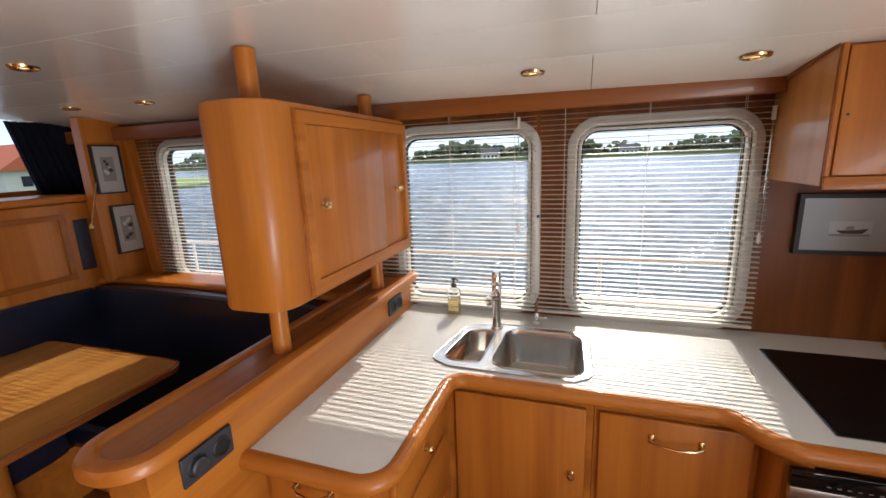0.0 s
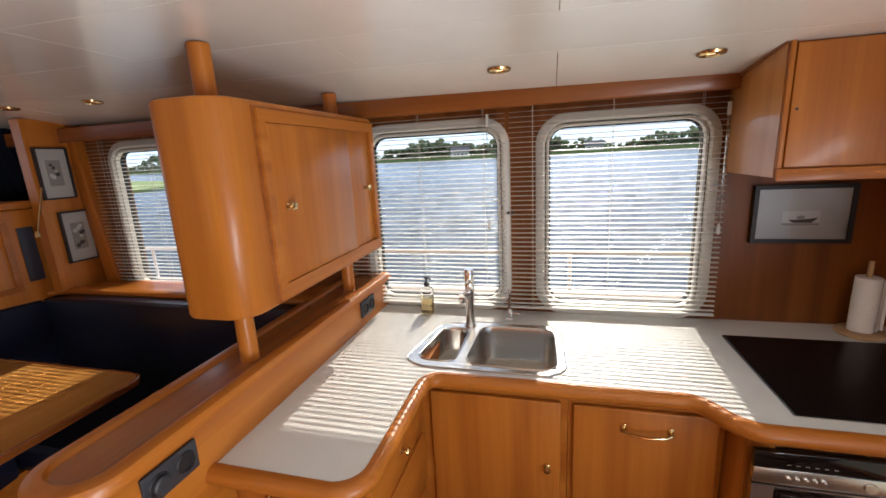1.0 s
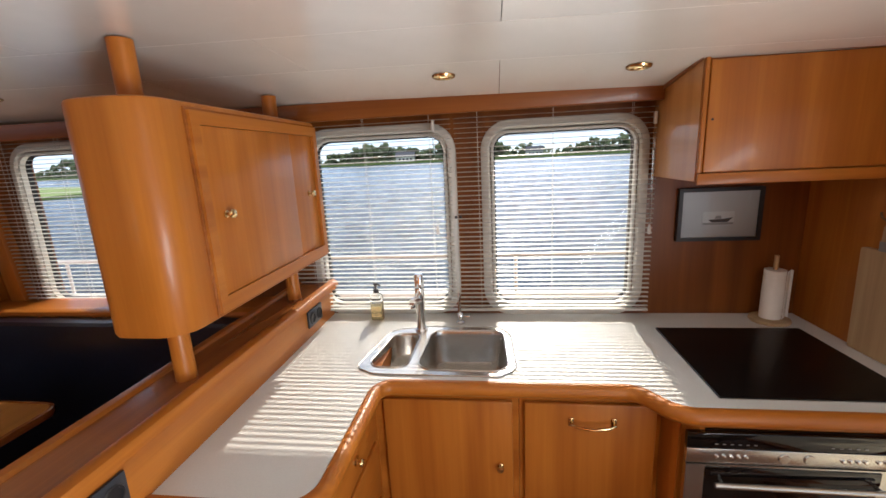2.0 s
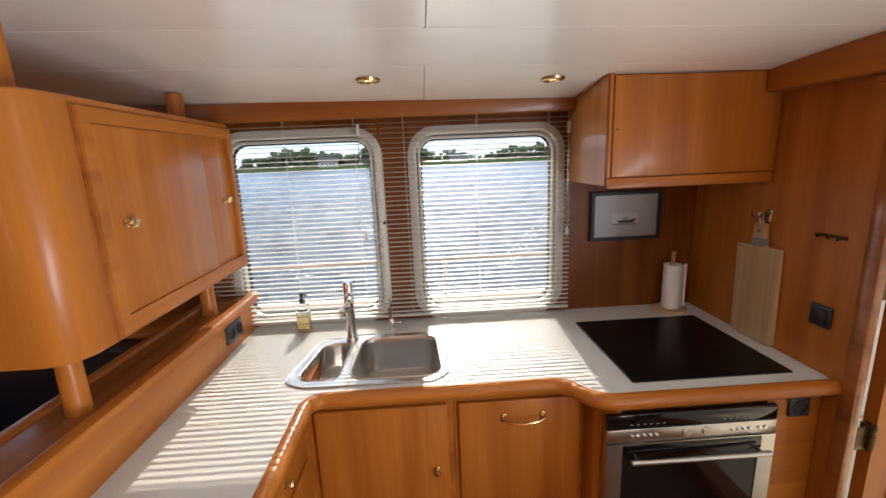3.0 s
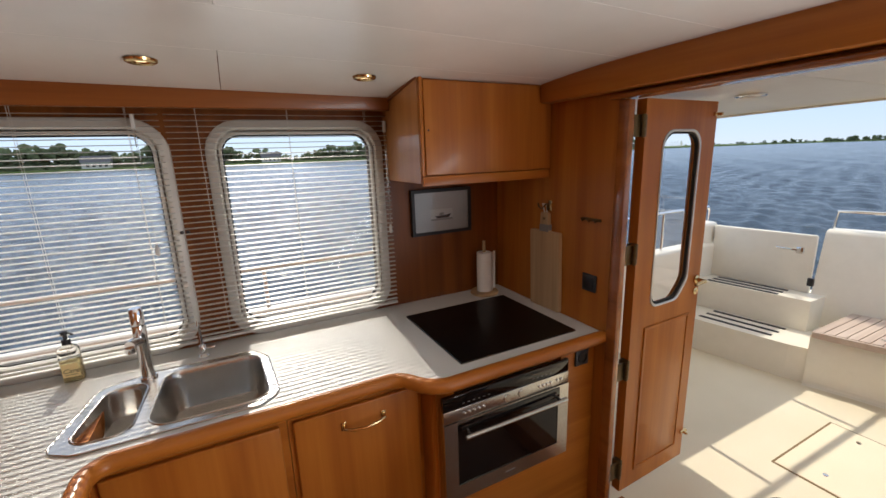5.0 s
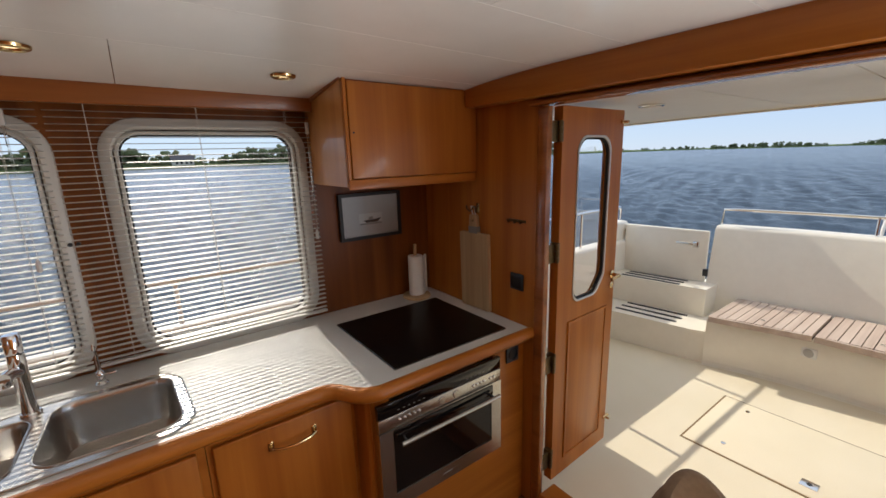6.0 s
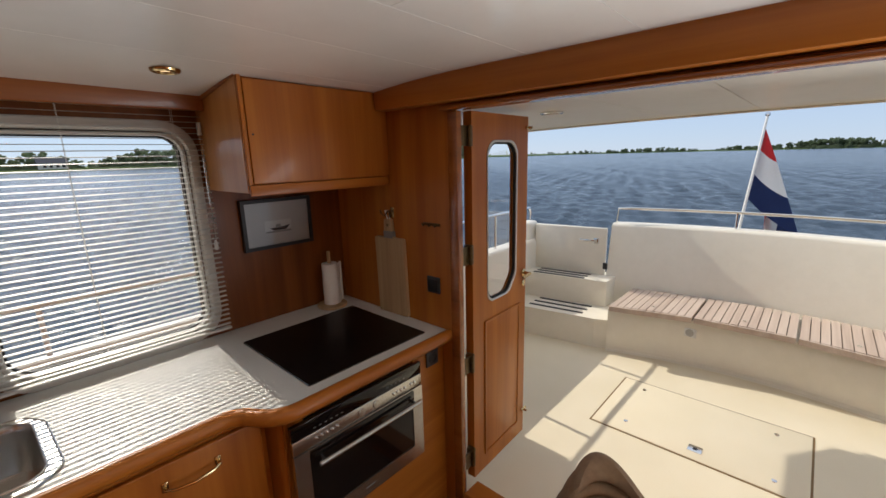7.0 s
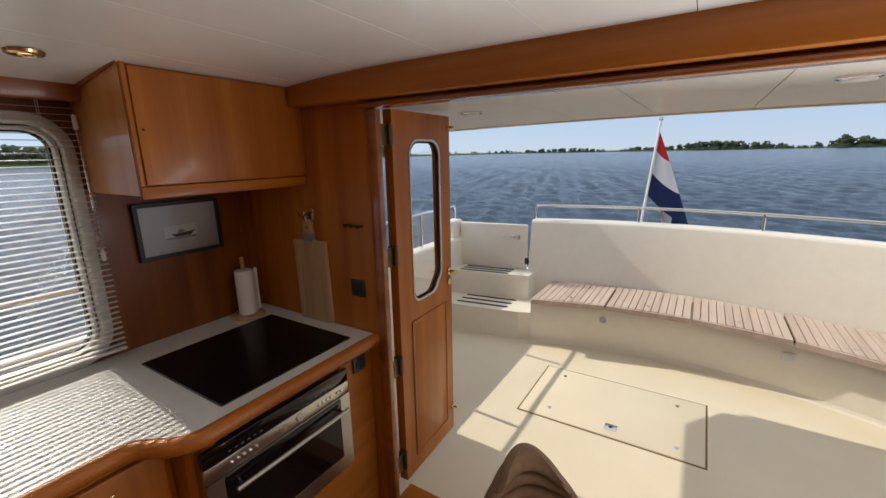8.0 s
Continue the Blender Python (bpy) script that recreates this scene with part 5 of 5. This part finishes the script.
part("string", sweep([Vector((-0.012, -0.004 + 0.004, 0.25)), Vector((-0.02, 0.01, 0.29)), Vector((-0.02, 0.02, 0.318)), Vector((-0.015, 0.0, 0.318)), Vector((-0.012, -0.006, 0.25))], circle(0.003, 6), up=(1, 0, 0)), CORD, board, "looped string")
hk = thing("wall_hook", "brass double hook holding the cutting board", "hook", (1.649, 1.630, 1.405))
part("plate", box(-0.004, 0.0, -0.012, 0.012, -0.02, 0.03, 0.002), BRASS, hk)
for sgn in (-1, 1):
    part("prong", sweep([Vector((-0.003, 0.0, 0.015)), Vector((-0.02, sgn * 0.012, 0.012)), Vector((-0.034, sgn * 0.022, -0.01)), Vector((-0.046, sgn * 0.03, 0.004)), Vector((-0.048, sgn * 0.032, 0.02))], circle(0.0035, 8), up=(0, 0.3, 1)), OLD_BRASS, hk)
ks = thing("key_hooks", "small dark row of three key hooks", "hooks", (1.649, 1.375, 1.376))
part("strip", box(-0.006, 0.0, -0.05, 0.05, -0.006, 0.006, 0.002), OLD_BRASS, ks)
for y in (-0.035, 0.0, 0.035):
    part("hook", sweep([Vector((-0.005, y, 0.0)), Vector((-0.02, y, -0.006)), Vector((-0.028, y, 0.006))], circle(0.0035, 6), up=(0, 1, 0)), OLD_BRASS, ks)

soap = thing("soap_bottle", "clear pump bottle of yellow hand soap with paper label", "soap bottle", (-0.275, 1.985, 0.9055))
sh = fillet([(-0.031, -0.02), (0.031, -0.02), (0.031, 0.02), (-0.031, 0.02)], 0.012, 5, True)


def squared(levels):
    bm = bmesh.new()
    rings = [[bm.verts.new((p.x * s, p.y * s, z)) for p in sh] for s, z in levels]
    for a, b in zip(rings, rings[1:]):
        for i in range(len(a)):
            bm.faces.new((a[i], a[(i + 1) % len(a)], b[(i + 1) % len(a)], b[i]))
    bm.faces.new(rings[0])
    bm.faces.new(rings[-1])
    return bm


part("bottle", squared([(0.94, 0.0), (1.0, 0.004), (1.0, 0.115), (0.85, 0.130), (0.42, 0.138), (0.40, 0.142)]), CLEAR, soap, "clear plastic bottle")
part("liquid", squared([(0.90, 0.003), (0.95, 0.006), (0.95, 0.088)]), SOAP, soap, "yellow liquid soap")
lb_ = part("label", box(-0.025, 0.025, -0.0212, -0.0204, 0.020, 0.072), LABEL, soap, "yellow label")
word = bpy.data.curves.new("word", "FONT")
word.body, word.size, word.align_x, word.extrude, word.shear = "Care", 0.024, "CENTER", 0.0003, 0.25
holder = new("word", word)
bm = bmesh.new()
bm.from_mesh(holder.to_mesh())
holder.to_mesh_clear()
bpy.data.objects.remove(holder)
part("lettering", moved(bm, pose(0, -0.0216, 0.036, 90, 0, 0)), INK_DARK, lb_, "", False)
part("print_bar", box(-0.018, 0.018, -0.0216, -0.0210, 0.028, 0.030), INK_DARK, lb_)
pm = part("pump", lathe([(0.013, 0.140), (0.0135, 0.158), (0.006, 0.160), (0.005, 0.176), (0.011, 0.177), (0.011, 0.188), (0.004, 0.190)], 16), BLACK, soap, "black pump")
part("spout", sweep([Vector((0, 0, 0.183)), Vector((0.018, -0.012, 0.184)), Vector((0.028, -0.019, 0.178))], circle(0.004, 8)), BLACK, pm)

# ---- armchair by the doorway ----
chair = thing("armchair", "taupe velvet armchair with horizontal channel stitching", "armchair", (1.318, 0.455, 0.0))
bm = bmesh.new()
n, mrows = 24, 117
for side in (0, 1):
    grid_ = []
    for i in range(n + 1):
        u = -1 + 2 * i / n
        col = []
        for j in range(mrows + 1):
            v = j / mrows
            zt = 0.36 + 0.455 * v
            wid = 0.185 * (1 - max(0.0, (v - 0.45) / 0.55) ** 2.4 * 0.62)
            ch = abs(math.sin(v * math.pi * 13))
            edge = math.sqrt(max(0.0, 1 - u ** 4)) * math.sqrt(max(0.0, 1 - max(0.0, (v - 0.93) / 0.07) ** 2))
            th = (0.030 + 0.028 * ch ** 0.6) * edge
            col.append(bm.verts.new(((-1 if side else 1) * th - 0.12 * u * u + 0.12 * v - 0.10, u * wid, zt)))
        grid_.append(col)
    for a, b in zip(grid_, grid_[1:]):
        for j in range(mrows):
            bm.faces.new((a[j], a[j + 1], b[j + 1], b[j]))
bmesh.ops.remove_doubles(bm, verts=bm.verts[:], dist=0.0005)
turn = pose(0.07, 0.04, 0, 0, 0, 30)
part("backrest", moved(bm, turn), VELVET, chair, "channel-stitched velvet backrest")
part("seat", moved(cushion(-0.50, -0.12, -0.22, 0.22, 0.32, 0.46), turn), VELVET, chair)
for sx in (-0.44, -0.15):
    for sy in (-0.2, 0.2):
        part("leg", moved(tube((sx, sy, 0.0), (sx * 0.98, sy * 0.95, 0.33), 0.013, 0.018, 10), turn), BLACK, chair)

# ---- house on the forward shore ----
house = thing("far_house", "white house with a red tiled roof on the shore", "house", (-62, 30, -0.3))
part("wall", box(-5, 5, -3.2, 4, 0, 2.4), HOUSE, house)
part("roof", plate([(-3.8, 0), (4.6, 0), (0.4, 3.0)], [], 11, Matrix(((0, 0, 1, -5.5), (1, 0, 0, 0), (0, 1, 0, 2.4), (0, 0, 0, 1)))), RED_ROOF, house, "red tiled roof", False)
for y in (-1.8, 0.4, 2.4):
    part("window", box(5.0, 5.05, y, y + 0.9, 0.7, 1.8), BLACK_GLASS, house)
setting("shore_forward", plate([(-300, 10), (-50, 20), (-50, 60), (-300, 160)], [], 0.4, Matrix.Translation((0, 0, -0.85))), GRASS, "green shore ahead", "ground")
rng = random.Random(9)
for x, y, s, rf in ((-60, 300, 1.0, ROOF), (-25, 296, 0.8, ROOF), (25, 298, 0.9, ROOF), (95, 300, 1.1, RED_ROOF), (135, 296, 0.8, ROOF)):
    hs = thing("shore_house", "small house with a pitched roof among the trees", "house", (x, y - 20, 0.3), "houses on the near shore")
    part("wall", box(-6 * s, 6 * s, -3 * s, 3 * s, 0, 3.2 * s), HOUSE, hs)
    part("roof", plate([(-3.5 * s, 0), (3.5 * s, 0), (0, 3.4 * s)], [], 13 * s, Matrix(((0, 0, 1, -6.5 * s), (1, 0, 0, 0), (0, 1, 0, 3.2 * s), (0, 0, 0, 1)))), rf, hs, "", False)
    for q in (-4, -1.5, 1.2, 3.6):
        part("window", box(q * s, (q + 1.3) * s, -3.06 * s, -3.0 * s, 0.9 * s, 2.3 * s), BLACK_GLASS, hs)

boat = thing("sailing_boat", "tiny white sailing boat far out on the lake", "boat", (430, 285, -0.85))
part("hull", plate([(-3.5, 0.2), (3.0, 0.2), (3.8, 1.3), (-3.6, 1.2)], [], 1.6, Matrix(((0.2, 0, 1, 0), (1, 0, 0, 0), (0, 1, 0, 0), (0, 0, 0, 1)))), PAPER, boat, "", False)
part("sail", plate([(-2.6, 2.0), (0.7, 2.0), (0.6, 8.5)], [], 0.05, Matrix(((0.2, 0, 1, 0.8), (1, 0, 0, 0), (0, 1, 0, 0), (0, 0, 0, 1)))), PAPER, boat, "white sail", False)
